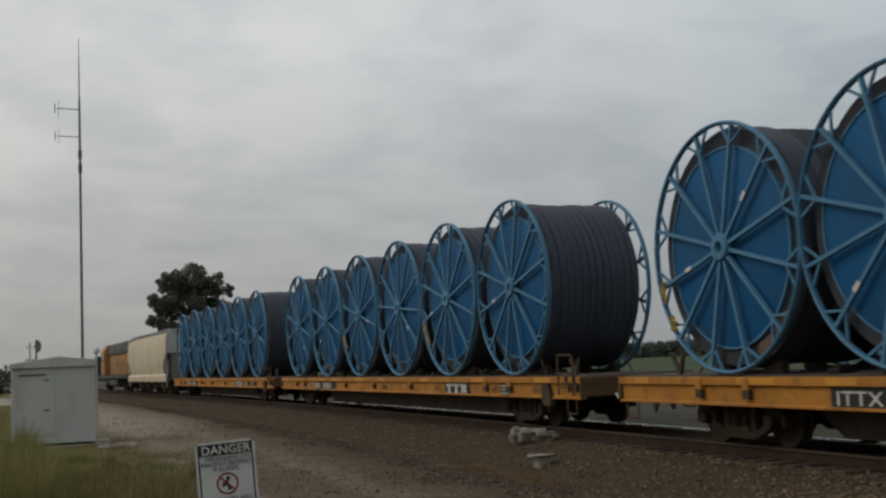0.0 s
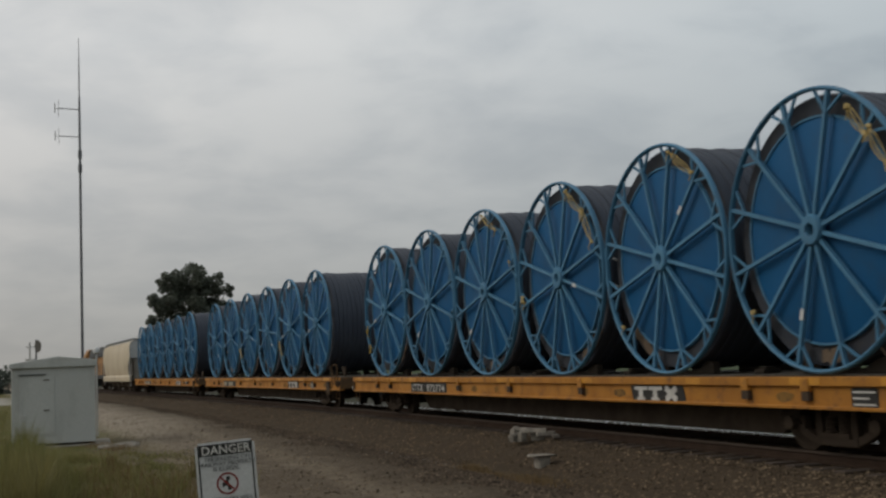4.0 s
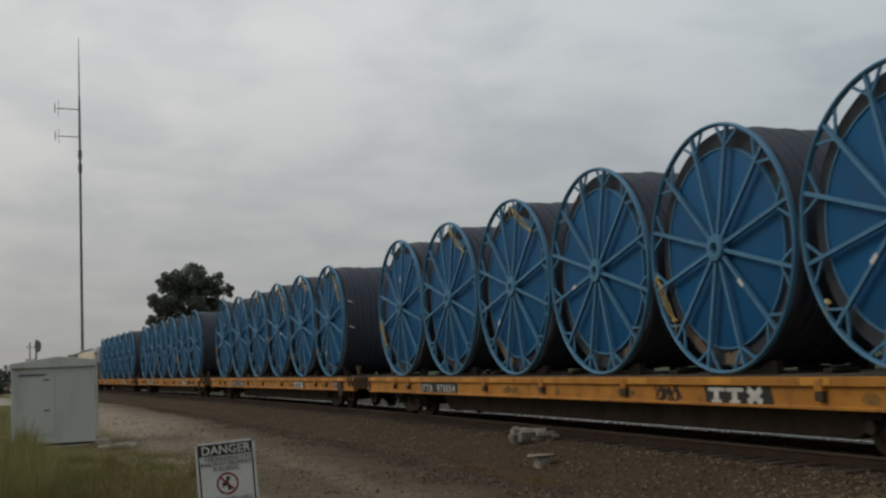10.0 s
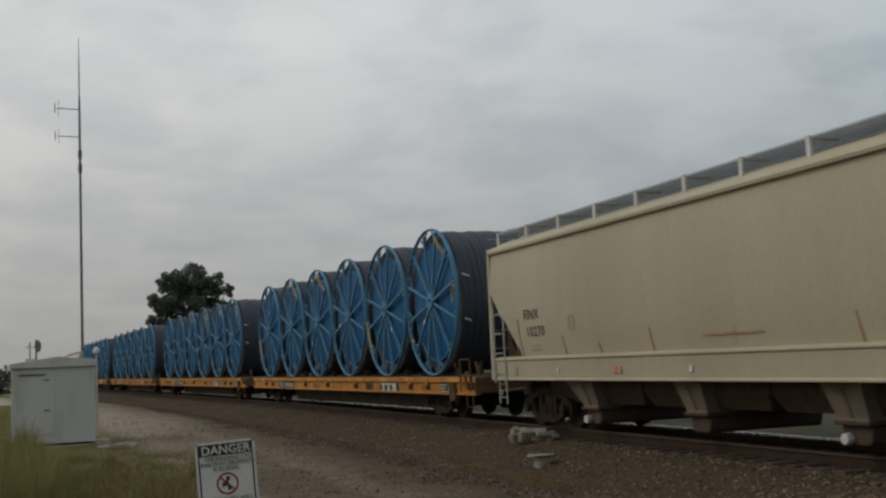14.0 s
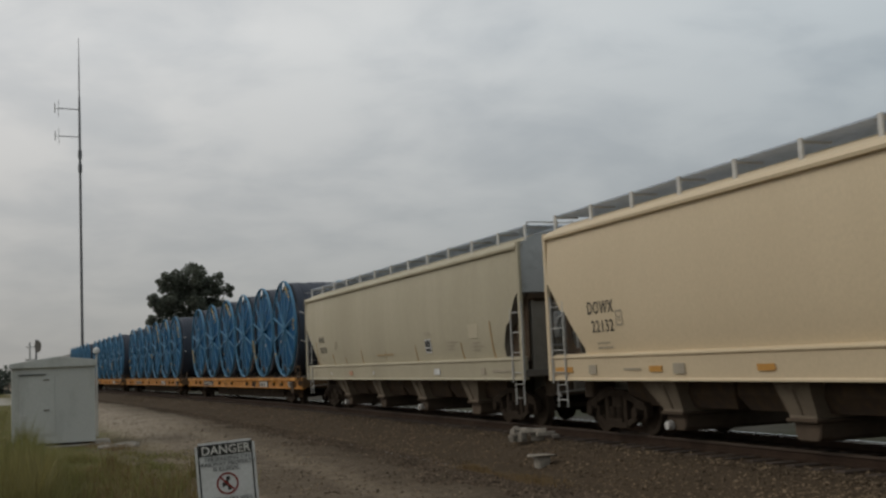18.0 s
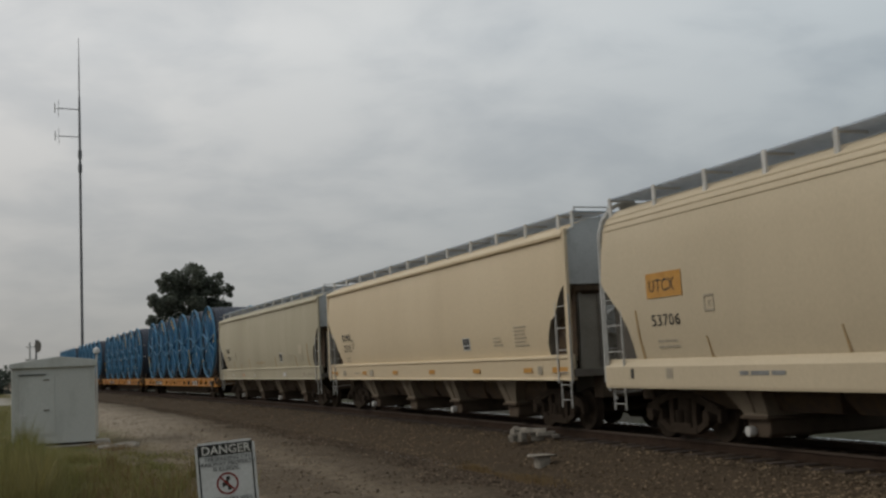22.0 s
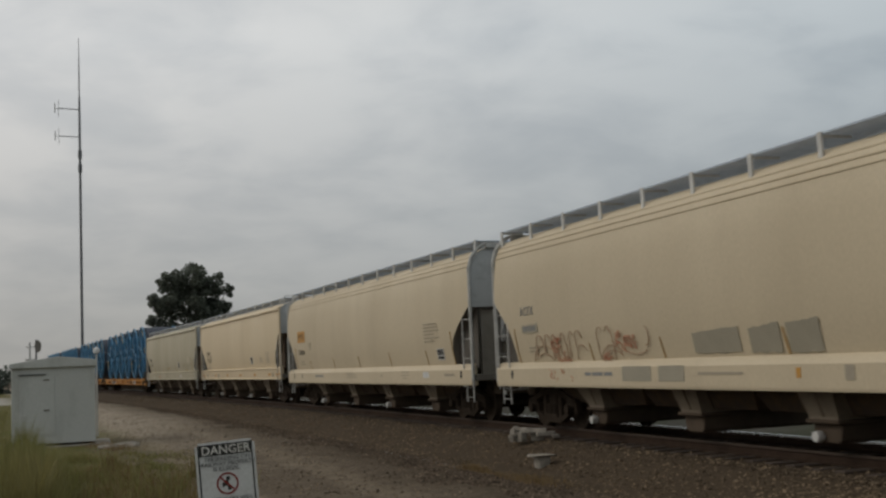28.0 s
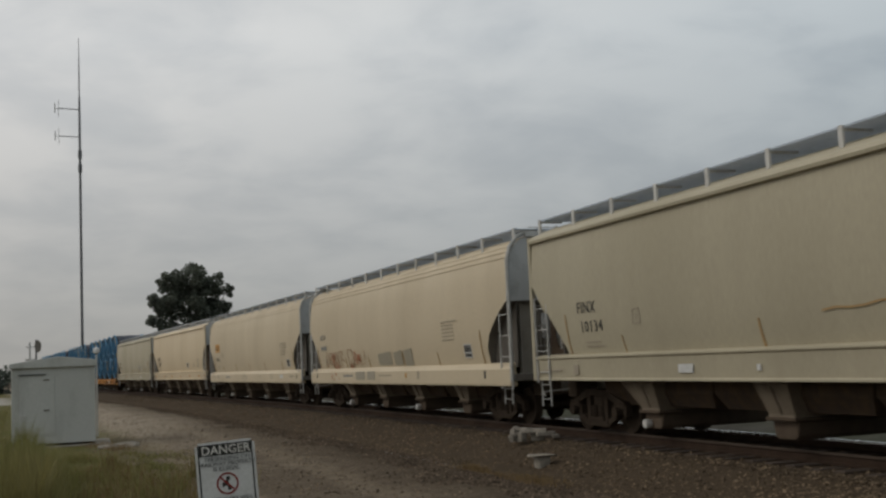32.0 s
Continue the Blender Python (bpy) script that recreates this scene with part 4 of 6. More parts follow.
for key, rows in REELS.items():
    for s, turn, kind, tape, rope in rows:
        made = cable_reel(BLUE_ROPED if rope else BLUE_PLAIN, s, turn, kind, tape, rope)
        if s == 15.78:
            rag(made, -109, 1.80, 0.36, 2)
            rag(made, -127, 1.86, 0.24, 5)
        y = s - flat_at[key]
        for x in (-0.85, 0.85):
            piece("reel_saddle", flat_meshes["saddle"], flat_car[key], pose(x, y, DECK + 0.024))
    for (s0, *_), (s1, *_) in zip(rows, rows[1:]):
        y = (s0 + s1) / 2 - flat_at[key]
        for x in (-0.7, 0.8):
            piece("timber_chock", flat_meshes["chock"], flat_car[key], pose(x, y, DECK + 0.024, 0, 0, random.uniform(-25, 25)), "weathered timber chock")
    # tie rods from the reels' ends down to the deck's edge
    for y in (rows[-1][0] - flat_at[key] - 1.2, rows[0][0] - flat_at[key] + 1.2):
        for x in (-1.05, 1.05):
            bm = bmesh.new()
            path(bm, [(x, y, DECK + 0.02), (x * 0.98, y * 1.0 - math.copysign(0.9, y), DECK + 1.05)], 0.016)
            part("tie_rod", bm, M_RUSTY, flat_car[key])
    for y in (rows[0][0] - flat_at[key] + 2.15, rows[-1][0] - flat_at[key] - 2.15):
        for k in (-1, 1):
            bm = bmesh.new()
            bar(bm, (-0.9, y - 0.12, DECK + 0.02), (-0.9, y + k * 0.18 - 0.05, DECK + 0.36), 0.06, 0.06)
            part("stake", bm, M_RUSTY, flat_car[key])

# ---------------------------------------------------------------- covered hopper wagons
# half outlines (sideways, height) from the sill to the roof's middle
OUTLINE = {
    "ribbed": ((1.44, 1.45), (1.51, 1.75), (1.56, 2.2), (1.585, 2.8), (1.57, 3.4), (1.53, 3.86), (1.50, 3.98), (1.30, 4.12), (0.95, 4.24), (0.5, 4.30), (0.0, 4.32)),
    "smooth": ((1.45, 1.36), (1.53, 1.75), (1.575, 2.2), (1.585, 2.8), (1.56, 3.3), (1.50, 3.76), (1.41, 3.98), (1.22, 4.14), (0.9, 4.25), (0.5, 4.31), (0.0, 4.33)),
}
# lower edge of the shell from the end inward: (metres from the end, height), front and rear
FOOT = {
    "ribbed": (((0.0, 3.02), (0.30, 2.72), (0.55, 2.42), (0.72, 2.38), (1.05, 2.02), (1.38, 1.66), (1.42, 1.46)),
               ((0.0, 2.93), (0.20, 2.78), (0.38, 2.54), (0.46, 2.36), (0.74, 2.22), (0.88, 2.00), (0.98, 1.78), (1.00, 1.46))),
    "smooth": (((0.0, 2.80), (0.25, 2.56), (0.62, 2.25), (0.86, 1.95), (0.96, 1.62), (0.97, 1.37)),
               ((0.0, 2.78), (0.40, 2.58), (0.80, 2.32), (1.12, 2.06), (1.28, 1.76), (1.30, 1.37))),
}


def foot(kind, d, rear):
    pts = FOOT[kind][rear]
    for (a, za), (b, zb) in zip(pts, pts[1:]):
        if d <= b:
            return za + (zb - za) * (d - a) / (b - a)
    return pts[-1][1]


def hopper_shell(kind, half):
    bm = bmesh.new()
    out = OUTLINE[kind]
    span = [2.0 + k * (half - 2.0) / 5 for k in range(6)]
    ys = sorted({round(half - d, 4) for d in [q[0] for q in FOOT[kind][0]] + span} | {round(d - half, 4) for d in [q[0] for q in FOOT[kind][1]] + span})
    rings = []
    for y in ys:
        zb = foot(kind, half - abs(y), y < 0)
        row = []
        for (x, z), (x2, z2) in zip(out, out[1:] + (out[-1],)):
            if z < zb:
                # slide up the outline to the shell's lower edge
                xx, zz = x, z
                for (xa, za), (xb, z_b) in zip(out, out[1:]):
                    if za <= zb <= z_b:
                        xx, zz = xa + (xb - xa) * (zb - za) / (z_b - za), zb
                row.append((xx, zz))
            else:
                row.append((x, z))
        pts = [(-x, z) for x, z in row] + [(x, z) for x, z in row[::-1][1:]]
        rings.append([bm.verts.new((x, y, z)) for x, z in pts])
    n = len(rings[0])
    for a, b in zip(rings, rings[1:]):
        for i in range(n - 1):
            bm.faces.new((a[i], a[i + 1], b[i + 1], b[i]))
        # underside face takes the darker slope material: shade put into the colour
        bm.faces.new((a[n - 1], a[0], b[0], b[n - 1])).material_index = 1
    for r in (rings[0], rings[-1]):
        bm.faces.new(r).material_index = 2
    bmesh.ops.remove_doubles(bm, verts=bm.verts[:], dist=0.0005)
    return bm


def slope_sheet(half, kind):
    """The sloping end sheet and the plated end below the shell."""
    bm = bmesh.new()
    z0 = OUTLINE[kind][0][1]
    prism(bm, ((half - 0.02, 2.9), (half - 0.02, 2.80), (half - 2.6, z0 - 0.25), (half - 3.2, z0 - 0.25), (half - 3.2, z0)), -1.36, 1.36, "X")
    return bm


def ladder(parent, y, x, z0, z1, wide, rungs, material, label, thick=0.035):
    """A ladder on a wagon's side or end; wide runs along the wagon."""
    bm = bmesh.new()
    bar(bm, (x, y, z0), (x, y, z1), thick, thick)
    lad = part("ladder", bm, material, parent, label)
    bm = bmesh.new()
    bar(bm, (x, y + wide, z0), (x, y + wide, z1), thick, thick)
    part("stile", bm, material, lad)
    for k in range(rungs):
        z = z0 + (k + 0.5) * (z1 - z0) / rungs
        bm = bmesh.new()
        bar(bm, (x, y, z), (x, y + wide, z), thick * 0.7, thick * 0.7, 6)
        part("rung", bm, material, lad)
    return lad


def hopper(label, s, half, kind, paint, marks, sill_marks, streaks, pockets, set_back=0.0):
    car = thing("hopper_wagon", label, "railway wagon", "covered hopper wagons")
    z0 = OUTLINE[kind][0][1]
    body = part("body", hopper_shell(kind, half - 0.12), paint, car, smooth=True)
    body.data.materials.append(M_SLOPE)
    body.data.materials.append(M_ENDGREY)
    for rz in (0, 180):
        turn_ = pose(0, 0, 0, 0, 0, rz)
        # slope sheets hold their underside shade in the colour, darkest when ribbed
        ob = part("slope_sheet", slope_sheet(half - 0.12, kind), M_GRIMESHADE if kind == "ribbed" else M_SLOPE, car, "sloping end sheet with dirt and shade in its colour")
        ob.matrix_basis = turn_
        # side sill
        bm = bmesh.new()
        zt, zb = (1.50, 1.03) if kind == "ribbed" else (1.38, 0.90)
        if kind == "ribbed":
            prism(bm, ((-1.48, zb), (-1.555, zb), (-1.555, zb + 0.035), (-1.515, zb + 0.05), (-1.545, zt - 0.05), (-1.575, zt - 0.03), (-1.575, zt), (-1.42, zt + 0.05), (-1.40, zb)), -half + 0.1, half - 0.1)
        else:
            prism(bm, ((-1.42, zb), (-1.575, zb), (-1.585, zb + 0.05), (-1.585, zt - 0.10), (-1.50, zt), (-1.44, zt + 0.04), (-1.40, zb)), -half + 0.1, half - 0.1)
        ob = part("side_sill", bm, paint, car, bevel=0.006)
        ob.matrix_basis = turn_
        # top edge: one heavy chord, or three fine ribs
        bm = bmesh.new()
        if kind == "ribbed":
            prism(bm, ((-1.50, 3.86), (-1.60, 3.88), (-1.61, 3.93), (-1.56, 4.00), (-1.46, 4.05), (-1.40, 3.95)), -half + 0.12, half - 0.12)
        else:
            for x, z in ((-1.50, 3.76), (-1.455, 3.88), (-1.40, 3.99)):
                prism(bm, ((x + 0.03, z - 0.022), (x - 0.014, z - 0.005), (x - 0.012, z + 0.016), (x + 0.05, z + 0.03)), -half + 0.12, half - 0.12)
        ob = part("top_chord", bm, paint, car)
        ob.matrix_basis = turn_
        # platform, posts and ladders at this end
        bm = bmesh.new()
        box(bm, -1.50, 1.50, half - 0.55, half, z0 - 0.35, z0 - 0.20)
        box(bm, -0.35, 0.35, half - 3.0, half, 0.72, z0 - 0.2)
        ob = part("end_platform", bm, M_SLOPE, car, bevel=0.01)
        ob.matrix_basis = turn_
        for x in (-1.545, 1.545):
            bm = bmesh.new()
            if kind == "smooth":
                path(bm, [(x, half - 0.08, zb + 0.1), (x, half - 0.08, 3.70), (x * 0.95, half - 0.08, 3.98), (x * 0.82, half - 0.08, 4.22), (x * 0.70, half - 0.08, 4.30)], 0.042, 6)
            else:
                box(bm, x - 0.035, x + 0.035, half - 0.14, half - 0.02, zb, 4.02)
            ob = part("corner_post", bm, M_GALV if kind == "smooth" else paint, car)
            ob.matrix_basis = turn_
            lad = ladder(car, half - (0.78 if rz == 0 else 0.60), x * 1.01, zb - 0.05, 2.72, 0.58, 4, M_GALV, "side ladder", 0.032)
            lad.matrix_basis = turn_
            lad = ladder(car, half - 0.64, x * 0.96, 0.50, zb + 0.06, 0.42, 2, M_GALV, "hanging step", 0.026)
            lad.matrix_basis = turn_
        bm = bmesh.new()
        bar(bm, (-0.86, half + 0.02, zb), (-0.86, half + 0.02, 4.30), 0.06, 0.045)
        end_lad = part("end_ladder", bm, M_GALV, car)
        end_lad.matrix_basis = turn_
        for k in range(8):
            bm = bmesh.new()
            bar(bm, (-1.52, half + 0.01, zb + 0.3 + k * 0.42), (-0.86, half + 0.01, zb + 0.3 + k * 0.42), 0.024, 0.024, 6)
            part("rung", bm, M_GALV, end_lad)
        if kind == "smooth" or rz == 180:
            bm = bmesh.new()
            box(bm, -1.24, 1.24, half - 0.30, half - 0.26, z0 - 0.20, 2.95)
            wall = part("end_wall", bm, M_ENDWALL, car, "dirty grey ribbed end wall")
            wall.matrix_basis = turn_
            for x in (-1.2, -0.62, 0.0, 0.62, 1.2):
                bm = bmesh.new()
                bar(bm, (x, half - 0.24, z0 - 0.20), (x, half - 0.24, 2.95), 0.07, 0.06)
                part("rib", bm, M_ENDWALL, wall)
        if kind == "smooth":     # cross beam between the bent posts
            bm = bmesh.new()
            box(bm, -1.08, 1.08, half - 0.13, half - 0.03, 4.20, 4.33)
            ob = part("end_arch", bm, M_GALV, car, bevel=0.012)
            ob.matrix_basis = turn_
        if rz == 180:            # pipes and valves on the end platform
            rnd = random.Random(int(abs(s)))
            for k in range(5):
                bm = bmesh.new()
                x, z = -1.25 + 0.42 * k, z0 - 0.12
                path(bm, [(x, half - 0.16, z), (x + rnd.uniform(-0.1, 0.1), half - 0.14, z + rnd.uniform(0.15, 0.45)), (x + rnd.uniform(0.1, 0.35), half - 0.14, z + rnd.uniform(0.1, 0.5))], rnd.uniform(0.016, 0.03), 6)
                ob = part("brake_pipe_bend", bm, M_PALESTEEL if k % 2 else M_SLOPE, car)
                ob.matrix_basis = turn_
        if rz == 180:
            bm = bmesh.new()
            lathe(bm, [(half - 0.02, 0.24), (half + 0.01, 0.27), (half + 0.04, 0.24)], "Y", 20, close=True)
            for k in range(4):
                a = k * math.pi / 4
                bar(bm, (-0.26 * math.cos(a), half + 0.01, -0.26 * math.sin(a)), (0.26 * math.cos(a), half + 0.01, 0.26 * math.sin(a)), 0.03, 0.03)
            wheel = part("hand_brake_wheel", bm, M_GALV, car, "pale spoked hand brake wheel")
            wheel.matrix_basis = turn_ @ pose(0.55, 0, 2.15)
            bm = bmesh.new()
            box(bm, -0.16, 0.16, half - 0.24, half - 0.03, -0.22, 0.34)
            part("gear_case", bm, M_ENDGREY, wheel, bevel=0.02)
        else:
            bm = bmesh.new()
            lathe(bm, [(-0.52, 0.05), (-0.50, 0.20), (0.50, 0.20), (0.52, 0.05)], "X", 16)
            tank = part("air_reservoir", bm, M_SLOPE, car, "dirty grey air reservoir", smooth=True)
            tank.matrix_basis = turn_ @ pose(-0.62, half - 0.42, z0 + 0.02)
        bm = bmesh.new()
        box(bm, -0.85, 0.85, half - 0.50, half - 0.12, 0.66, z0 - 0.36)
        ob = part("draft_sill", bm, M_RUSTY, car, bevel=0.02)
        ob.matrix_basis = turn_
        for x in (-1.33, 1.33):
            bm = bmesh.new()
            if kind == "ribbed" and rz == 0:
                xi = x * 0.88    # set back, open towards the hopper; recess shade put into the colour
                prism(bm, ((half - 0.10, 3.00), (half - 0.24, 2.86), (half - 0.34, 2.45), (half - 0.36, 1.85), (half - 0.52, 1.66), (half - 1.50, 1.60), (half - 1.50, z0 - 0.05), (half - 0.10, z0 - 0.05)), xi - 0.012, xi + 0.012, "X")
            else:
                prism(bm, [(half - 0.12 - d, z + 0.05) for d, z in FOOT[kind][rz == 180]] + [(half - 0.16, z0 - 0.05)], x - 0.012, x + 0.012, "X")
            # the opening's shade is painted into the plate, darkest on ribbed wagons
            ob = part("corner_gusset", bm, M_GRIMESHADE if kind == "ribbed" else M_GUSSET, car, "corner gusset plate coloured dark for shade")
            ob.matrix_basis = turn_
        for x in (-0.75, 0.75):
            bm = bmesh.new()
            bar(bm, (x, half - 0.25, z0 - 0.2), (x, half - 0.25, 2.75), 0.10, 0.10)
            part("end_strut", bm, M_SLOPE, car).matrix_basis = turn_
        bm = bmesh.new()
        bar(bm, (-1.30, half - 1.06, z0 + 0.05), (-1.30, half - 0.92, 2.15), 0.07, 0.07)
        part("side_strut", bm, M_GUSSET, car).matrix_basis = turn_
        if kind == "ribbed" and rz == 180:
            bm = bmesh.new()
            path(bm, [(1.30, half - 0.06, 4.39), (1.30, half - 0.06, 4.455), (0.55, half - 0.06, 4.455), (0.55, half - 0.06, 4.39)], 0.016)
            part("roof_grab_rail", bm, M_GALV, car).matrix_basis = turn_
    for sx in (-1, 1):           # running boards on brackets at the roof's edges
        bm = bmesh.new()
        box(bm, sx * 1.285 - 0.023, sx * 1.285 + 0.023, -half + 0.02, half - 0.12, 4.362, 4.39)
        board = part("running_board", bm, M_GRATE, car, "grey grated running board")
        for k in range(9):       # open grating: long bars with gaps between
            xc = sx * (0.515 + 0.0855 * k)
            bm = bmesh.new()
            box(bm, xc - 0.030, xc + 0.030, -half + 0.02, half - 0.12, 4.362, 4.378)
            part("slat", bm, M_GRATE, board)
        stops = [0.16 + 1.6 * k for k in range(13) if 0.16 + 1.6 * k < 2 * half - 0.6] + [2 * half - 0.12]
        for d in stops:
            bm = bmesh.new()
            box(bm, min(sx * 1.305, sx * 1.34), max(sx * 1.305, sx * 1.34), half - d - 0.045, half - d + 0.045, 4.04, 4.395)
            box(bm, min(sx * 0.80, sx * 1.305), max(sx * 0.80, sx * 1.305), half - d - 0.02, half - d + 0.02, 4.325, 4.361)
            part("bracket", bm, M_PALESTEEL, board)
    # roof hatches in a row
    bm = bmesh.new()
    box(bm, -0.36, 0.36, -0.80, 0.80, 4.27, 4.44)
    box(bm, -0.40, 0.40, -0.58, -0.52, 4.28, 4.455)
    box(bm, -0.40, 0.40, 0.52, 0.58, 4.28, 4.455)
    hatch = finish(bm, "roof_hatch", M_GRATE, bevel=0.015)
    for k in range(10):
        piece("roof_hatch", hatch, car, pose(0, -half + 1.3 + k * (2 * half - 2.6) / 9, 0))
    # discharge pockets under the sill: tapering boxes with an outlet gate each
    step = (2 * half - 8.0) / (pockets - 1)
    zb = 1.03 if kind == "ribbed" else 0.92
    def tapered(rows):
        """A four-sided chute: (half width, rear, front, height) from the top down."""
        bm = bmesh.new()
        vs = [[bm.verts.new(p) for p in ((-x, ya, z), (x, ya, z), (x, yb, z), (-x, yb, z))] for x, ya, yb, z in rows]
        for a, b in zip(vs, vs[1:]):
            for i in range(4):
                bm.faces.new((a[i], a[(i + 1) % 4], b[(i + 1) % 4], b[i]))
        bm.faces.new(vs[0]), bm.faces.new(vs[-1])
        return bm

    pocket = []
    for rear, front in ((1.25, 0.45), (0.45, 0.45), (0.45, 1.25)):
        rows = ((1.37, -rear, front, 1.50), (1.33, -max(0.40, rear - 0.55), max(0.40, front - 0.55), 0.98), (1.16, -0.31, 0.31, 0.54), (1.16, -0.30, 0.30, 0.47))
        pocket.append(finish(tapered(rows), "discharge_pocket", M_DIRTYPAINT))
    # floor between the pockets: the shadow there is put into a near-black colour
    inner = finish(tapered(((1.08, -step * 0.5, step * 0.5, 1.50), (1.06, -step * 0.49, step * 0.49, 0.80), (0.92, -step * 0.45, step * 0.45, 0.56))), "hopper_floor", M_GRIMESHADE)
    bm = bmesh.new()
    box(bm, -1.20, 1.20, -0.35, 0.35, 0.44, 0.50)
    prism(bm, ((-0.31, 0.44), (0.31, 0.44), (0.27, 0.22), (0.20, 0.17), (-0.20, 0.17), (-0.27, 0.22)), -1.10, 1.10, "X")
    gate = finish(bm, "outlet_gate", M_RUSTY, bevel=0.015)
    bm = bmesh.new()
    lathe(bm, [(-1.24, 0.02), (-1.23, 0.075), (-1.14, 0.085), (-1.08, 0.05)], "X", 12)
    cap = finish(bm, "outlet_cap", M_PALESTEEL, smooth=True)
    bm = bmesh.new()
    bar(bm, (-1.335, 0.0, 0.95), (-1.175, 0.0, 0.55), 0.05, 0.03)
    stiffener = finish(bm, "stiffener", M_DIRTYPAINT)
    for k in range(pockets):
        y = (k - (pockets - 1) / 2) * step - 0.05
        po = piece("discharge_pocket", pocket[0 if k == 0 else 2 if k == pockets - 1 else 1], car, pose(0, y, 0), "dirt-covered discharge pocket")
        piece("outlet_gate", gate, po)
        piece("hopper_floor", inner, po, pose(0, 0, 0), "hopper floor coloured near-black for shade")
        piece("stiffener", stiffener, po)
        if k % 2:
            piece("outlet_cap", cap, po, pose(0, 0.12, 0.26), "pale outlet cap")
    bm = bmesh.new()
    path(bm, [(-0.75, -half + 3.4, 0.80), (-0.80, -2.0, 0.74), (-0.78, 2.5, 0.78), (-0.70, half - 3.2, 0.82)], 0.022)
    part("brake_pipe", bm, M_RUSTY, car)
    bm = bmesh.new()
    box(bm, -0.32, 0.32, -half + 0.4, half - 0.4, 0.74, 1.02)
    part("centre_sill", bm, M_RUSTY, car, bevel=0.02)
    for y in (-half + 1.78, half - 1.78):
        bogie(car, y)
    ends(car, half - 0.15)
    # writing and marks: metres behind the front end, height
    zs = 1.28 if kind == "ribbed" else 1.20

    def skin(z):
        out = OUTLINE[kind]
        for (xa, za), (xb, zb_) in zip(out, out[1:]):
            if za <= z <= zb_:
                return -(xa + (xb - xa) * (z - za) / (zb_ - za)) - 0.010
        return -1.5
    for item in marks:
        what, y, z = item[0], item[1] + set_back, item[2]
        tilt = math.degrees(math.atan2(skin(z + 0.32) - skin(z), 0.32))
        m = Matrix.Translation((skin(z), half - y, z)) @ pose(0, 0, 0, 0, tilt, 0) @ LEGEND
        if what == "text":
            writing("lettering", item[3], item[4], M_LETTER if len(item) < 7 else item[6], car, m, "stencilled black lettering", item[5], bold=0.002)
        elif what == "bars":     # rows of small print
            bm = bmesh.new()
            rnd = random.Random(int(y * 100))
            for j in range(item[5]):
                x, z_, end_ = 0.0, j * item[4] / item[5], item[3] * rnd.uniform(0.6, 1.0)
                while x < end_:  # words of uneven length
                    w_ = rnd.uniform(0.08, 0.24)
                    box(bm, x, min(x + w_, end_), z_, z_ + item[4] / item[5] * 0.36, 0, 0.004)
                    x += w_ + 0.03
            part("small_print", bm, M_FADED, car).matrix_basis = m
        elif what == "frame":
            bm = bmesh.new()
            w_, h_ = item[3:5]
            for x0, x1, z0_, z1_ in ((0, w_, 0, 0.03), (0, w_, h_ - 0.03, h_), (0, 0.03, 0.03, h_ - 0.03), (w_ - 0.03, w_, 0.03, h_ - 0.03), (w_ * 0.42, w_ * 0.58, h_ * 0.3, h_ * 0.65)):
                box(bm, x0, x1, z0_, z1_, 0, 0.004)
            part("outlined_mark", bm, M_FADED, car).matrix_basis = m
        elif what == "plate":
            bm = bmesh.new()
            if item[5] is M_GREYPATCH:
                rnd = random.Random(int(y * 100))
                top_ = [(item[3] * k / 9 + rnd.uniform(-0.01, 0.01), item[4] * (0.88 + 0.12 * k / 9) + rnd.uniform(-0.018, 0.012)) for k in range(10)]
                low_ = [(item[3] * k / 9 + rnd.uniform(-0.01, 0.01), rnd.uniform(-0.01, 0.025)) for k in range(10)]
                prism(bm, low_ + top_[::-1], 0, 0.005, "Z")
            else:
                box(bm, 0, item[3], 0, item[4], 0, 0.005)
            pl = part("sticker", bm, M_TAPE if item[5] is M_BLACK else item[5], car, item[6])
            pl.matrix_basis = m
            if item[5] is M_BLACK:   # dark fields on a pale plate
                for x0, x1, z0_, z1_ in ((0.07, 0.33, 0.42, 0.93), (0.37, 0.63, 0.42, 0.93), (0.67, 0.93, 0.42, 0.93), (0.07, 0.93, 0.09, 0.33)):
                    bm = bmesh.new()
                    box(bm, item[3] * x0, item[3] * x1, item[4] * z0_, item[4] * z1_, 0.005, 0.008)
                    part("panel_field", bm, M_LETTER, pl)
            elif len(item) > 7 and isinstance(item[7], str):
                writing("lettering", item[7], item[4] * 0.72, item[8], pl, Matrix.Translation((item[3] * 0.08, item[4] * 0.24, 0.007)), "dark lettering", item[3] * 0.84, bold=0.002)
            elif len(item) > 7:
                for j in range(item[7]):
                    bm = bmesh.new()
                    box(bm, item[3] * (0.10 + 0.8 * j / item[7]), item[3] * (0.10 + 0.8 * (j + 0.75) / item[7]), item[4] * 0.25, item[4] * 0.75, 0.005, 0.008)
                    part("sticker_bar", bm, item[8], pl)
    for y, z1, wide in streaks:
        y += set_back
        bm = bmesh.new()
        rows = []
        for j in range(9):
            z = z0 + 0.05 + (z1 - z0 - 0.05) * j / 8
            yy, hw = half - y - 0.05 * (1 - j / 8), wide * (1 - 0.35 * j / 8) / 2
            rows.append([bm.verts.new((skin(z) - d, yy + k * hw, z)) for d, k in ((0, -1), (0.012, 0), (0, 1))])
        for ra, rb in zip(rows, rows[1:]):
            for k in (0, 1):
                bm.faces.new((ra[k], ra[k + 1], rb[k + 1], rb[k]))
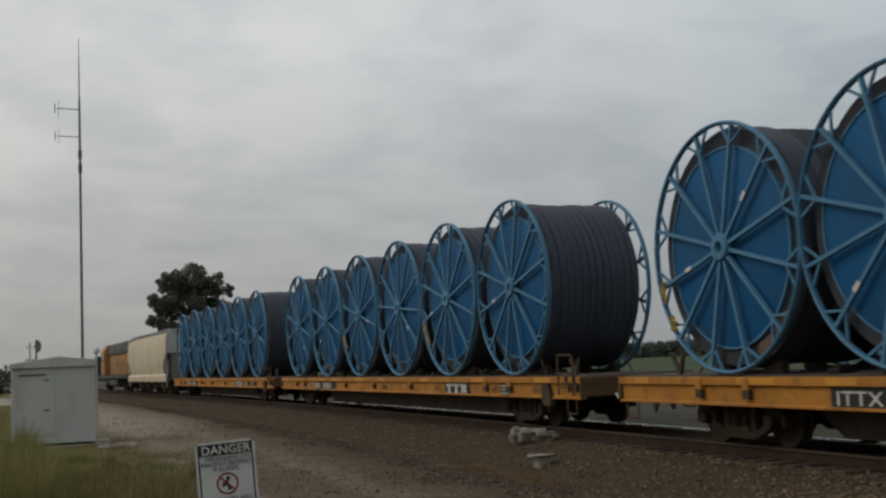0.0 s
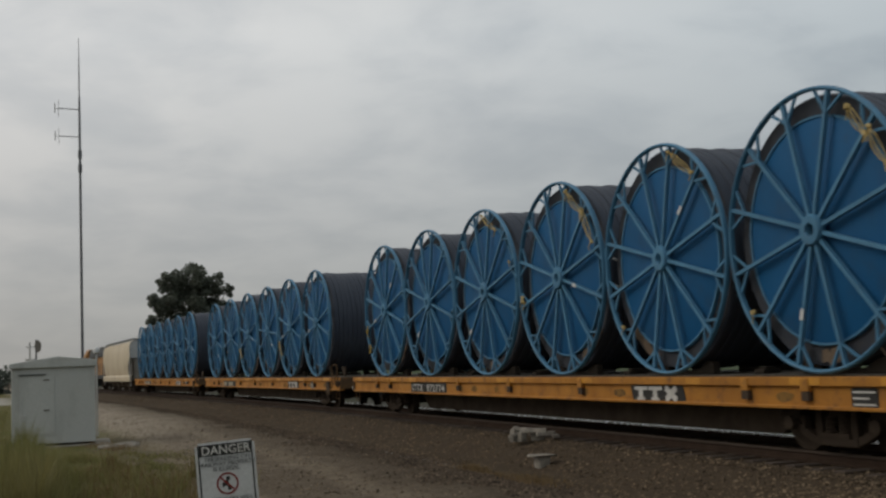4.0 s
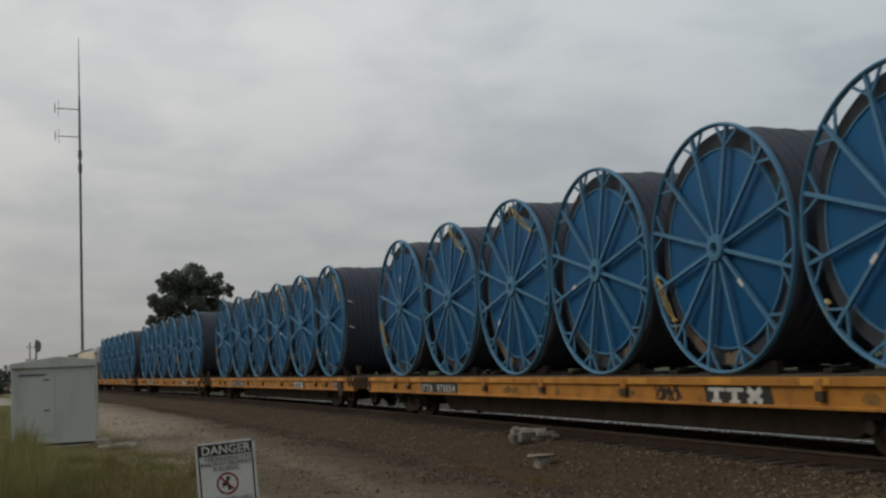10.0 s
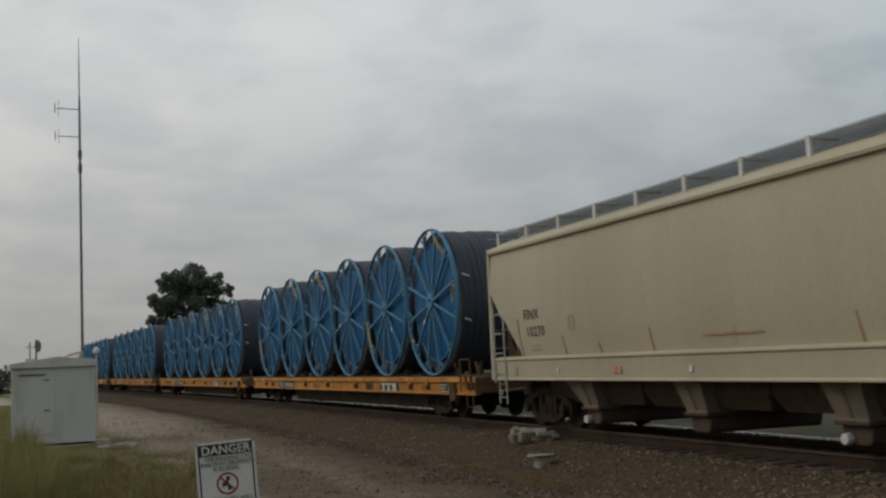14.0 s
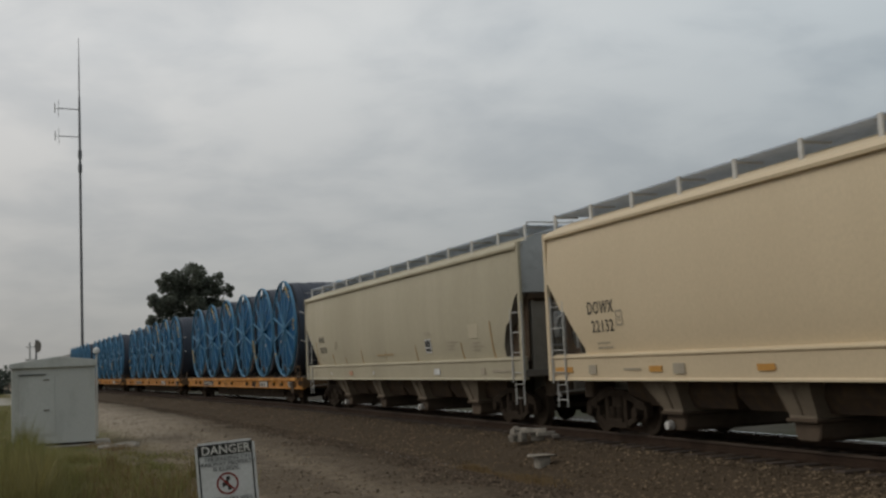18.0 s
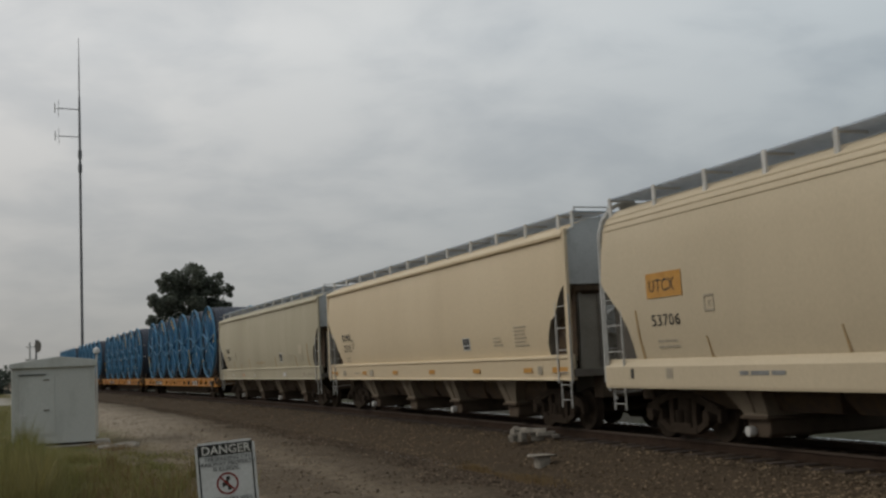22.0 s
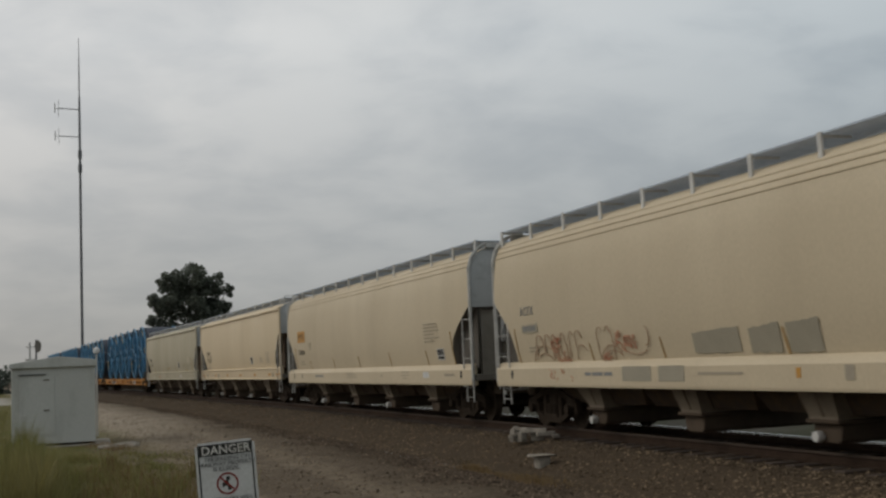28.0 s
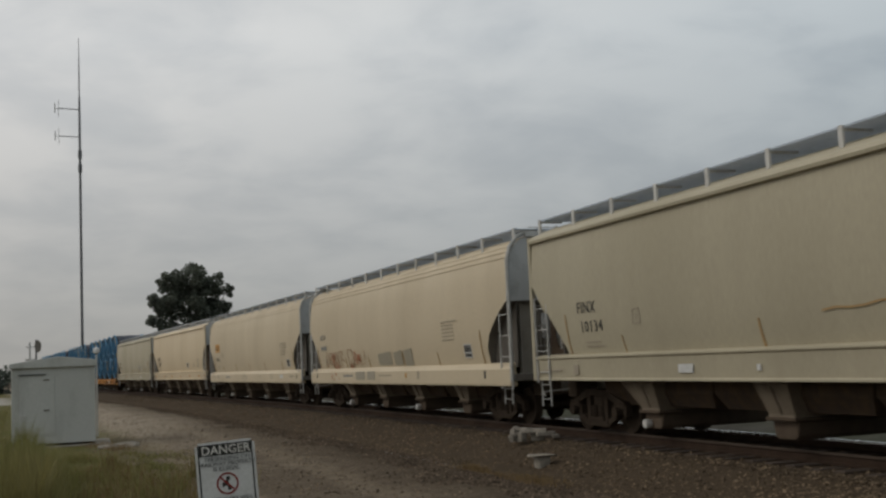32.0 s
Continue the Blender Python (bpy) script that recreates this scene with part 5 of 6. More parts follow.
        part("rust_streak", bm, M_RUSTMARK, car, "orange rust streak")
    for y, wide, high, material, *lift in sill_marks:
        bm = bmesh.new()
        panel(bm, -1.545 if kind == "ribbed" else -1.588, half - y - set_back, zs - high / 2 - 0.04 + sum(lift), wide, high)
        part("sill_marking", bm, material, car)
    movers.append((car, s, Matrix.Identity(4)))
    return car


M_DIRTYPAINT = surface("dirt_covered_paint", (0.205, 0.165, 0.118), (0.145, 0.116, 0.083), 1.2, 0.85, dirt=(0.08, 0.064, 0.047), dirty=0.6)
fin_marks = lambda number, d: (
    ("text", d + 1.94, 2.31, "FINX", 0.31, 1.04), ("text", d + 2.00, 1.95, number, 0.31, 1.10),
    ("bars", d + 2.15, 1.66, 0.75, 0.16, 2), ("frame", d + 4.05, 2.02, 0.27, 0.28),
    ("plate", 13.1, 1.74, 0.46, 0.36, M_BLACK, "black and white data panel"), ("bars", 13.1, 2.20, 0.6, 0.12, 2),
    ("bars", 14.75, 1.78, 0.7, 0.26, 3), ("plate", 16.25, 2.02, 0.62, 0.34, M_PALEPATCH, "paler paint patch"), ("bars", 16.4, 1.72, 0.75, 0.26, 3))
fin1 = hopper("grey-beige covered hopper wagon with a dirty weathered body", -47.10, 9.68, "ribbed", M_OLIVE, fin_marks("10270", 0.0),
       ((5.7, 0.16, 0.13, M_SCRAWL), (5.92, 0.14, 0.13, M_SCRAWL), (1.2, 0.18, 0.18, M_FADED), (13.72, 0.42, 0.15, M_TAPE), (16.9, 0.25, 0.15, M_FADED), (17.6, 1.0, 0.05, M_FADED), (3.4, 0.08, 0.10, M_TAPE), (8.3, 0.10, 0.10, M_TAPE)),
       ((1.6, 2.36, 0.06), (3.7, 1.92, 0.06), (7.1, 1.95, 0.07), (12.3, 1.95, 0.05), (15.7, 1.95, 0.05), (17.6, 2.38, 0.08), (5.2, 1.75, 0.03)), 4)
hopper("sand-coloured covered hopper wagon with orange sill stickers", -67.30, 9.25, "ribbed", M_SAND,
       (("text", 1.86, 2.27, "DOWX", 0.34, 0.87), ("text", 1.96, 1.93, "22132", 0.32, 1.02), ("bars", 2.1, 1.62, 0.75, 0.18, 2), ("frame", 2.95, 2.02, 0.24, 0.28),
        ("plate", 12.7, 1.74, 0.46, 0.30, M_BLACK, "black and white data panel"), ("bars", 14.6, 1.80, 0.6, 0.24, 3), ("bars", 15.8, 1.76, 0.75, 0.48, 6)),
       ((0.3, 0.75, 0.10, M_ORANGE), (1.75, 0.30, 0.17, M_FADED), (4.0, 0.42, 0.10, M_ORANGE), (4.78, 0.35, 0.17, M_FADED), (7.1, 0.42, 0.10, M_ORANGE), (10.2, 0.42, 0.10, M_ORANGE),
        (13.3, 0.42, 0.10, M_ORANGE), (16.2, 0.42, 0.10, M_ORANGE), (17.6, 0.7, 0.11, M_ORANGE), (3.1, 0.6, 0.03, M_FADED), (16.9, 0.2, 0.17, M_FADED)), (), 4)
hopper("smooth beige covered hopper wagon with an orange emblem", -87.56, 9.68, "smooth", M_BEIGE,
       (("plate", 1.72, 2.42, 1.12, 0.42, M_ORANGE, "orange reporting mark panel", "UTCX", M_LETTER), ("text", 1.78, 1.95, "53706", 0.28, 1.22), ("bars", 1.9, 1.58, 0.8, 0.20, 2), ("frame", 3.45, 2.12, 0.28, 0.26),
        ("bars", 15.95, 2.02, 1.25, 0.55, 6), ("plate", 16.8, 1.54, 0.50, 0.30, M_BLACK, "black and white data panel")),
       ((1.0, 0.10, 0.17, M_LETTER), (2.2, 0.20, 0.17, M_FADED), (4.30, 0.22, 0.065, M_SIGNINK), (4.58, 0.44, 0.065, M_SIGNINK), (5.08, 0.32, 0.065, M_SIGNINK), (8.3, 0.9, 0.022, M_FADED, 0.08), (8.42, 1.05, 0.022, M_FADED, 0.02), (8.32, 1.2, 0.022, M_FADED, -0.05), (12.1, 0.10, 0.08, M_FADED), (14.0, 0.62, 0.022, M_FADED, 0.09), (14.0, 0.6, 0.022, M_FADED, 0.0), (14.1, 0.35, 0.022, M_FADED, -0.08), (15.8, 0.45, 0.15, M_TAPE), (17.4, 0.7, 0.06, M_FADED), (18.5, 0.10, 0.18, M_LETTER)),
       ((1.28, 2.25, 0.07), (3.4, 1.74, 0.05), (6.6, 1.78, 0.05), (9.6, 1.78, 0.05), (12.8, 1.82, 0.06), (15.95, 1.8, 0.05), (17.9, 2.24, 0.07)), 4, 0.06)
acf = hopper("smooth beige covered hopper wagon with sprayed scrawls and grey patches", -107.71, 9.05, "smooth", M_BEIGE,
       (("text", 1.62, 2.40, "ACFX", 0.27, 0.95, M_SIGNINK), ("plate", 1.66, 2.02, 0.80, 0.20, M_GREYPATCH, "painted-over number", 5, M_SIGNINK), ("bars", 1.9, 1.62, 0.6, 0.16, 2),
        ("bars", 13.9, 2.02, 1.25, 0.55, 6), ("plate", 15.3, 1.56, 0.48, 0.34, M_BLACK, "black and white data panel"),
        ("plate", 8.27, 1.46, 1.28, 0.40, M_GREYPATCH, "grey paint patch"), ("plate", 9.80, 1.44, 0.72, 0.44, M_GREYPATCH, "grey paint patch"), ("plate", 10.70, 1.43, 0.70, 0.48, M_GREYPATCH, "grey paint patch")),
       ((1.0, 0.10, 0.17, M_LETTER), (4.56, 0.22, 0.065, M_SIGNINK), (4.84, 0.42, 0.065, M_SIGNINK), (5.32, 0.30, 0.065, M_SIGNINK), (6.0, 1.0, 0.26, M_GREYPATCH), (7.25, 0.8, 0.26, M_GREYPATCH), (8.45, 1.2, 0.04, M_FADED), (10.9, 0.10, 0.14, M_ORANGE), (11.9, 0.18, 0.2, M_FADED), (16.6, 0.10, 0.18, M_LETTER)),
       ((1.26, 2.14, 0.06), (4.68, 1.75, 0.06), (7.27, 1.77, 0.06), (10.6, 1.8, 0.08), (13.4, 1.75, 0.05), (16.4, 2.2, 0.07)), 4, -0.07)


def scrawl_stroke(bm, d, z, wide, high, a0, a1, thick=0.008, wobble=0.012):
    """One sprayed arc on the wagon's side; d runs back from the front end."""
    pts = []
    for j in range(11):
        a = radians(a0 + (a1 - a0) * j / 10)
        zz = max(1.415, z + high * math.sin(a) + rnd.uniform(-wobble, wobble))
        pts.append((-1.478 - 0.2 * max(0, zz - 1.36), 9.05 - d - wide * math.cos(a) + rnd.uniform(-wobble, wobble), zz))
    path(bm, pts, thick, 4)


rnd = random.Random(12)
bm = bmesh.new()                 # thin outlines: tall hoops over low arches
for d, z, wide, high, a0, a1 in ((2.45, 1.62, 0.20, 0.34, 200, -10), (2.85, 1.55, 0.16, 0.42, 185, -20), (3.15, 1.50, 0.12, 0.46, 180, 0), (3.55, 1.62, 0.14, 0.36, 190, -30),
                                 (3.95, 1.60, 0.15, 0.38, 200, 60), (4.25, 1.66, 0.16, 0.34, 180, 30), (2.60, 1.42, 0.55, 0.32, 180, 10), (2.55, 1.42, 0.36, 0.17, 170, 10), (4.30, 1.42, 0.25, 0.30, 180, 40),
                                 (5.15, 1.66, 0.16, 0.36, 250, 60), (5.45, 1.68, 0.15, 0.34, 130, -60), (5.50, 1.42, 0.42, 0.26, 175, 30), (5.52, 1.42, 0.36, 0.16, 175, 20), (6.35, 1.62, 0.40, 0.12, 200, 340), (6.75, 1.82, 0.13, 0.18, 60, -100)):
    scrawl_stroke(bm, d, z, wide, high, a0, a1, 0.0075)
part("sprayed_outline", bm, M_SCRAWLDARK, acf, "faded brown sprayed outlines")
bm = bmesh.new()                 # red letters filling them
for first, last, count, low, top in ((3.0, 3.45, 9, 1.62, 1.90), (3.2, 3.75, 6, 1.42, 1.50), (5.70, 6.45, 13, 1.62, 1.90), (5.15, 5.35, 3, 1.42, 1.55)):
    for k in range(count):
        scrawl_stroke(bm, first + (last - first) * (k + rnd.random()) / count, rnd.uniform(low, top), rnd.uniform(0.03, 0.11), rnd.uniform(0.04, 0.12), rnd.uniform(0, 180), rnd.uniform(200, 380), 0.009)
part("sprayed_scrawl", bm, M_SCRAWL, acf, "faded red spray-painted scrawl")
bm = bmesh.new()                 # runs of paint down the sill
for k in range(10):
    y, z = 9.05 - rnd.uniform(2.9, 4.1), rnd.uniform(1.0, 1.2)
    path(bm, [(-1.586, y, z), (-1.586, y - rnd.uniform(-0.08, 0.08), z + 0.07), (-1.586, y - rnd.uniform(-0.08, 0.08), z + rnd.uniform(0.02, 0.12))], 0.0065, 4)
part("sill_scrawl", bm, M_SCRAWL, acf, "faded red spray-painted scrawl")
fin2 = hopper("dusty beige covered hopper wagon with rust marks", -127.54, 9.65, "ribbed", M_OLIVE, fin_marks("10134", 0.40),
       ((0.55, 0.9, 0.04, M_FADED), (2.0, 0.22, 0.18, M_FADED), (5.85, 0.44, 0.14, M_TAPE), (8.0, 0.09, 0.09, M_TAPE), (13.7, 0.42, 0.15, M_TAPE), (10.9, 0.3, 0.1, M_FADED)),
       ((1.8, 2.32, 0.06), (4.0, 1.85, 0.04), (8.1, 1.95, 0.07), (11.2, 1.9, 0.05)), 4, -0.15)


def sprayed_line(car, pts, thick):
    bm = bmesh.new()
    rows = [[bm.verts.new((x, y, z + d)) for d in (-thick, thick)] for x, y, z in pts]
    for a, b in zip(rows, rows[1:]):
        bm.faces.new((a[0], a[1], b[1], b[0]))
    part("sprayed_line", bm, M_RUSTMARK, car, "thin orange sprayed line")


sprayed_line(fin2, [(-1.562, 9.65 - 9.4 - k * 0.28, 1.98 + 0.012 * k + 0.02 * math.sin(k * 1.9)) for k in range(12)], 0.014)
sprayed_line(fin1, [(-1.535, 9.65 - 8.7 - k * 0.2, 1.76 + 0.008 * math.sin(k * 1.9)) for k in range(9)], 0.014)
sprayed_line(fin1, [(-1.525 - 0.03 * k / 5, 9.65 - 9.6, 1.62 + 0.05 * k) for k in range(6)], 0.04)
lead_hopper = hopper("cream covered hopper wagon coupled ahead of the flatcars", 86.5, 9.5, "smooth", M_BEIGE,
       (("bars", 15.6, 1.85, 0.9, 0.5, 4),), ((9.0, 1.0, 0.08, M_FADED),), ((4.0, 1.95, 0.06), (12.0, 1.95, 0.06)), 4)

# ---------------------------------------------------------------- locomotives ahead


def locomotive(label, s):
    loco = thing("locomotive", label, "locomotive")
    half = 11.0
    bm = bmesh.new()
    box(bm, -1.55, 1.55, -half, half, 1.15, 1.50)
    part("frame", bm, M_LOCODARK, loco, bevel=0.03)
    bm = bmesh.new()
    prism(bm, ((-0.95, 1.5), (-0.95, 3.7), (-0.75, 3.95), (0.75, 3.95), (0.95, 3.7), (0.95, 1.5)), -half + 1.0, half - 5.2)
    part("long_hood", bm, M_LOCO, loco, bevel=0.04)
    bm = bmesh.new()
    prism(bm, ((-1.15, 3.35), (-1.12, 3.72), (-1.0, 4.25), (-0.6, 4.42), (0.6, 4.42), (1.0, 4.25), (1.12, 3.72), (1.15, 3.35)), -half + 1.2, half - 5.3)
    part("roof", bm, M_LOCODARK, loco, bevel=0.03)
    bm = bmesh.new()
    prism(bm, ((-1.5, 1.5), (-1.5, 3.7), (-1.1, 4.35), (1.1, 4.35), (1.5, 3.7), (1.5, 1.5)), half - 5.1, half - 2.6)
    cab = part("cab", bm, M_LOCO, loco, bevel=0.05)
    for x in (-1.51, 1.51):
        for y in (half - 4.6, half - 3.5):
            bm = bmesh.new()
            box(bm, x - 0.01, x + 0.01, y - 0.4, y + 0.4, 2.75, 3.5)
            part("cab_window", bm, M_GLASS, cab, "dark cab side window")
    bm = bmesh.new()
    prism(bm, ((-1.0, 1.5), (-0.95, 2.9), (0.95, 2.9), (1.0, 1.5)), half - 2.6, half - 0.9)
    part("nose", bm, M_LOCO, loco, bevel=0.08)
    bm = bmesh.new()
    prism(bm, ((-1.3, 1.15), (-1.4, 0.6), (-1.1, 0.35), (1.1, 0.35), (1.4, 0.6), (1.3, 1.15)), -2.8, 2.8)
    part("fuel_tank", bm, M_LOCODARK, loco, bevel=0.04)
    for k in range(6):
        for x in (-0.965, 0.965):
            bm = bmesh.new()
            box(bm, x - 0.02, x + 0.02, -half + 1.6 + k * 1.9, -half + 3.2 + k * 1.9, 1.9, 3.4)
            part("hood_door", bm, M_LOCO, loco, bevel=0.008)
    for x in (-1.5, 1.5):
        bm = bmesh.new()
        path(bm, [(x, -half + 0.3, 2.5), (x, half - 5.2, 2.5)], 0.02)
        for k in range(8):
            path(bm, [(x, -half + 0.4 + k * 2.0, 1.5), (x, -half + 0.4 + k * 2.0, 2.5)], 0.018)
        part("handrail", bm, M_LOCODARK, loco)
    for y in (-7.2, 7.2):
        bogie(loco, y, 1.05)
    ends(loco, half - 0.1)
    movers.append((loco, s, Matrix.Identity(4)))


locomotive("orange and black diesel locomotive coupled to a cream hopper", 107.9)

# ---------------------------------------------------------------- things beside the track


def cabinet():
    c = thing("signal_cabinet", "grey steel trackside cabinet with a shallow gable roof on concrete", "cabinet", at=pose(-0.06, 30.55, -0.14, 0, 0, -1.0))
    bm = bmesh.new()
    box(bm, -0.98, 0.98, -1.0, 1.0, 0.06, 1.93)
    part("housing", bm, M_CABINET, c, bevel=0.015)
    bm = bmesh.new()
    prism(bm, ((-1.03, 1.92), (-1.03, 2.04), (0.10, 2.19), (1.02, 2.08), (1.02, 1.92)), -1.08, 1.06)
    part("roof", bm, M_CABINET, c, "grey gabled metal roof", bevel=0.01)
    bm = bmesh.new()
    box(bm, -0.80, 0.02, -1.018, -1.0, 0.30, 1.74)
    door = part("door", bm, M_CABINET, c, bevel=0.006)
    bm = bmesh.new()
    box(bm, -0.82, -0.18, -1.05, -1.0, 1.74, 1.77)
    part("drip_rail", bm, M_LOCODARK, door)
    for z in (1.62, 0.88):
        bm = bmesh.new()
        box(bm, -0.24, -0.10, -1.035, -1.018, z - 0.02, z + 0.02)
        part("hinge", bm, M_SLOPE, door)
    bm = bmesh.new()
    box(bm, -0.76, -0.66, -1.045, -1.018, 0.74, 0.80)
    bar(bm, (-0.70, -1.05, 0.78), (-0.70, -1.05, 0.66), 0.03, 0.03, 6)
    part("padlock_hasp", bm, M_TAPE, door)
    bm = bmesh.new()
    box(bm, 0.98, 0.99, -0.3, 0.3, 1.4, 1.7)
    part("side_vent", bm, M_CABINET, c)
    slab = thing("concrete_pad", "pale weathered concrete pad under the cabinet", "concrete slab", at=pose(-0.06, 30.5, -0.24, 0, 0, -1.0))
    bm = bmesh.new()
    box(bm, -1.05, 1.35, -1.25, 1.2, -0.2, 0.11)
    part("slab", bm, M_CONCRETE, slab, bevel=0.03)


cabinet()


def danger_sign():
    g = ground_height(1.35, 10.0)
    s = thing("warning_sign", "white trespass warning sign with a black header on a steel post", "sign", at=pose(1.44, 10.05, g, 0, 0, -8.0) @ pose(0, 0, 0, 0, -3.4, 0))
    wide, high, top = 0.515, 0.74, 0.927 - g
    bm = bmesh.new()
    box(bm, -0.03, 0.03, 0.012, 0.05, -0.3, top - 0.06)
    part("post", bm, M_GALV, s)
    bm = bmesh.new()
    box(bm, -wide / 2, wide / 2, -0.004, 0.004, top - high, top)
    bmesh.ops.bevel(bm, geom=[e for e in bm.edges if abs(e.verts[0].co.y - e.verts[1].co.y) > 0.006], offset=0.03, segments=3, affect="EDGES")
    plate = part("plate", bm, M_SIGN, s, "white sign plate")

    def rect(x0, x1, z0, z1, mat_, name, y=-0.0085):
        b = bmesh.new()
        box(b, x0, x1, y, -0.004, z0, z1)
        return part(name, b, mat_, plate)
    e = wide / 2 - 0.022
    rect(-e, e, top - 0.118, top - 0.018, M_BLACK, "header")
    for x0, x1, z0, z1 in ((-e, -e + 0.012, top - high + 0.02, top - 0.118), (e - 0.012, e, top - high + 0.02, top - 0.118), (-e, e, top - high + 0.02, top - high + 0.032)):
        rect(x0, x1, z0, z1, M_BLACK, "border")
    face = Matrix(((1, 0, 0, 0), (0, 0, -1, 0), (0, 1, 0, 0), (0, 0, 0, 1)))

    def line(text, size, x, z, material, squeeze=1.0):
        writing("lettering", text, size, material, plate, Matrix.Translation((x, -0.0095, z)) @ face, "", squeeze, 0.0, 1.0, 0.018)
    line("DANGER", 0.105, -0.205, top - 0.104, M_WHITE, 1.0)
    line("TRESPASSING ON", 0.050, -0.185, top - 0.162, M_SIGNINK)
    line("RAILWAY PROPERTY", 0.050, -0.215, top - 0.206, M_SIGNINK)
    line("IS ILLEGAL", 0.050, -0.115, top - 0.250, M_SIGNINK)
    line("OFFENDERS WILL", 0.050, -0.185, top - 0.515, M_SIGNINK)
    line("BE PROSECUTED", 0.050, -0.18, top - 0.562, M_SIGNINK)
    cz = top - 0.365
    b = bmesh.new()
    rings = []
    for r in (0.095, 0.079):
        rings.append([b.verts.new((r * math.cos(a), -0.0085, cz + r * math.sin(a))) for a in [2 * math.pi * k / 32 for k in range(32)]])
    for i in range(32):
        b.faces.new((rings[0][i], rings[0][(i + 1) % 32], rings[1][(i + 1) % 32], rings[1][i]))
    bar(b, (-0.062, -0.009, cz + 0.062), (0.062, -0.009, cz - 0.062), 0.004, 0.016)
    part("prohibition_ring", b, M_SIGNRED, plate, "dark red prohibition ring")
    for x0, x1, z0, z1 in ((-0.01, 0.025, 0.03, 0.06), (-0.03, 0.01, -0.02, 0.03), (0.0, 0.03, -0.055, -0.02), (-0.045, -0.03, -0.03, 0.01)):
        rect(x0, x1, cz + z0, cz + z1, M_BLACK, "pictogram_bar")


danger_sign()


def radio_mast():
    base = (4.12, 200.0, -0.3)
    m = thing("radio_mast", "tall slim grey steel radio mast with two side antennas", "mast", at=pose(*base))
    bm = bmesh.new()
    lathe(bm, [(0, 0.245), (36, 0.20), (37.6, 0.19)], "Z", 12)
    part("lower_tube", bm, M_MAST, m, smooth=True)
    bm = bmesh.new()
    for z in (37.2, 39.6):
        lathe(bm, [(z - 0.8, 0.22), (z - 0.6, 0.33), (z + 0.6, 0.33), (z + 0.8, 0.22)], "Z", 12)
    part("joint_collar", bm, M_MAST, m)
    bm = bmesh.new()
    lathe(bm, [(37.5, 0.22), (49.5, 0.17), (49.6, 0.11), (56.5, 0.09), (56.6, 0.06), (60.0, 0.045)], "Z", 10)
    part("upper_tube", bm, M_MAST, m, smooth=True)
    for z in (42.6, 47.4):
        bm = bmesh.new()
        path(bm, [(0, 0, z), (-3.5, -0.6, z)], 0.085)
        arm = part("antenna_arm", bm, M_MAST, m)
        bm = bmesh.new()
        path(bm, [(-3.4, -0.6, z - 1.5), (-3.4, -0.6, z + 1.4)], 0.05)
        path(bm, [(-4.0, -0.6, z - 0.8), (-4.0, -0.6, z + 0.9)], 0.09)
        path(bm, [(-4.0, -0.6, z), (-3.4, -0.6, z)], 0.06)
        part("dipole", bm, M_GALV, arm)


radio_mast()


def far_signal():
    m = thing("crossing_signal", "grey railway crossing signal with a dark round target", "signal", at=pose(-2.17, 110.0, -0.2))
    bm = bmesh.new()
    path(bm, [(0.4, 0, 0), (0.4, 0, 5.2)], 0.09)
    part("pole", bm, M_MAST, m)
    bm = bmesh.new()
    lathe(bm, [(-0.08, 0.05), (-0.08, 0.50), (0.0, 0.54), (0.06, 0.3)], "Y", 20)
    for v in bm.verts:
        v.co = Vector((v.co.x * 0.55 + 0.55, v.co.y, v.co.z * 1.05 + 4.6))
    part("target", bm, M_SLOPE, m, "dark oval signal target")
    bm = bmesh.new()
    path(bm, [(-0.5, 0, 4.55), (0.4, 0, 4.55)], 0.05)
    path(bm, [(-0.55, 0, 3.4), (0.3, 0, 3.4)], 0.08)
    path(bm, [(-0.15, 0, 3.3), (-0.15, 0, 5.0)], 0.09)
    part("cross_arm", bm, M_GALV, m)
    p = thing("vent_post", "pale round-capped post beside the cabinet", "post", at=pose(1.08, 34.0, -0.25))
    bm = bmesh.new()
    path(bm, [(0, 0, 0), (0, 0, 2.45)], 0.028, 10)
    part("post", bm, M_GALV, p, smooth=True)
    bm = bmesh.new()
    lathe(bm, [(2.41, 0.04), (2.43, 0.09), (2.50, 0.10), (2.565, 0.07), (2.60, 0.015)], "Z", 16)
    part("cap", bm, M_TAPE, p, "white domed cap", smooth=True)


far_signal()


def lump(bm, c, size, seed, turn=0.0):
    """A rough broken block."""
    rnd = random.Random(seed)
    r = Matrix.Rotation(turn, 3, "Z")
    made = box(bm, -size[0] / 2, size[0] / 2, -size[1] / 2, size[1] / 2, 0, size[2])
    for v in made:
        v.co += Vector([rnd.uniform(-0.13, 0.13) * k for k in size])
        v.co = r @ v.co + Vector(c)


def rough_stone(bm, c, size, seed, turn=0.0):
    """A broken, many-sided lump."""
    rnd = random.Random(seed)
    made = bmesh.ops.create_icosphere(bm, subdivisions=2, radius=0.5)["verts"]
    r = Matrix.Rotation(turn, 3, "Z")
    for v in made:
        q = v.co * (1 + rnd.uniform(-0.16, 0.16))
        q = Vector([max(-0.40, min(0.40, a)) for a in q])
        v.co = r @ Vector([a * b * 1.2 for a, b in zip(q, size)]) + Vector(c)


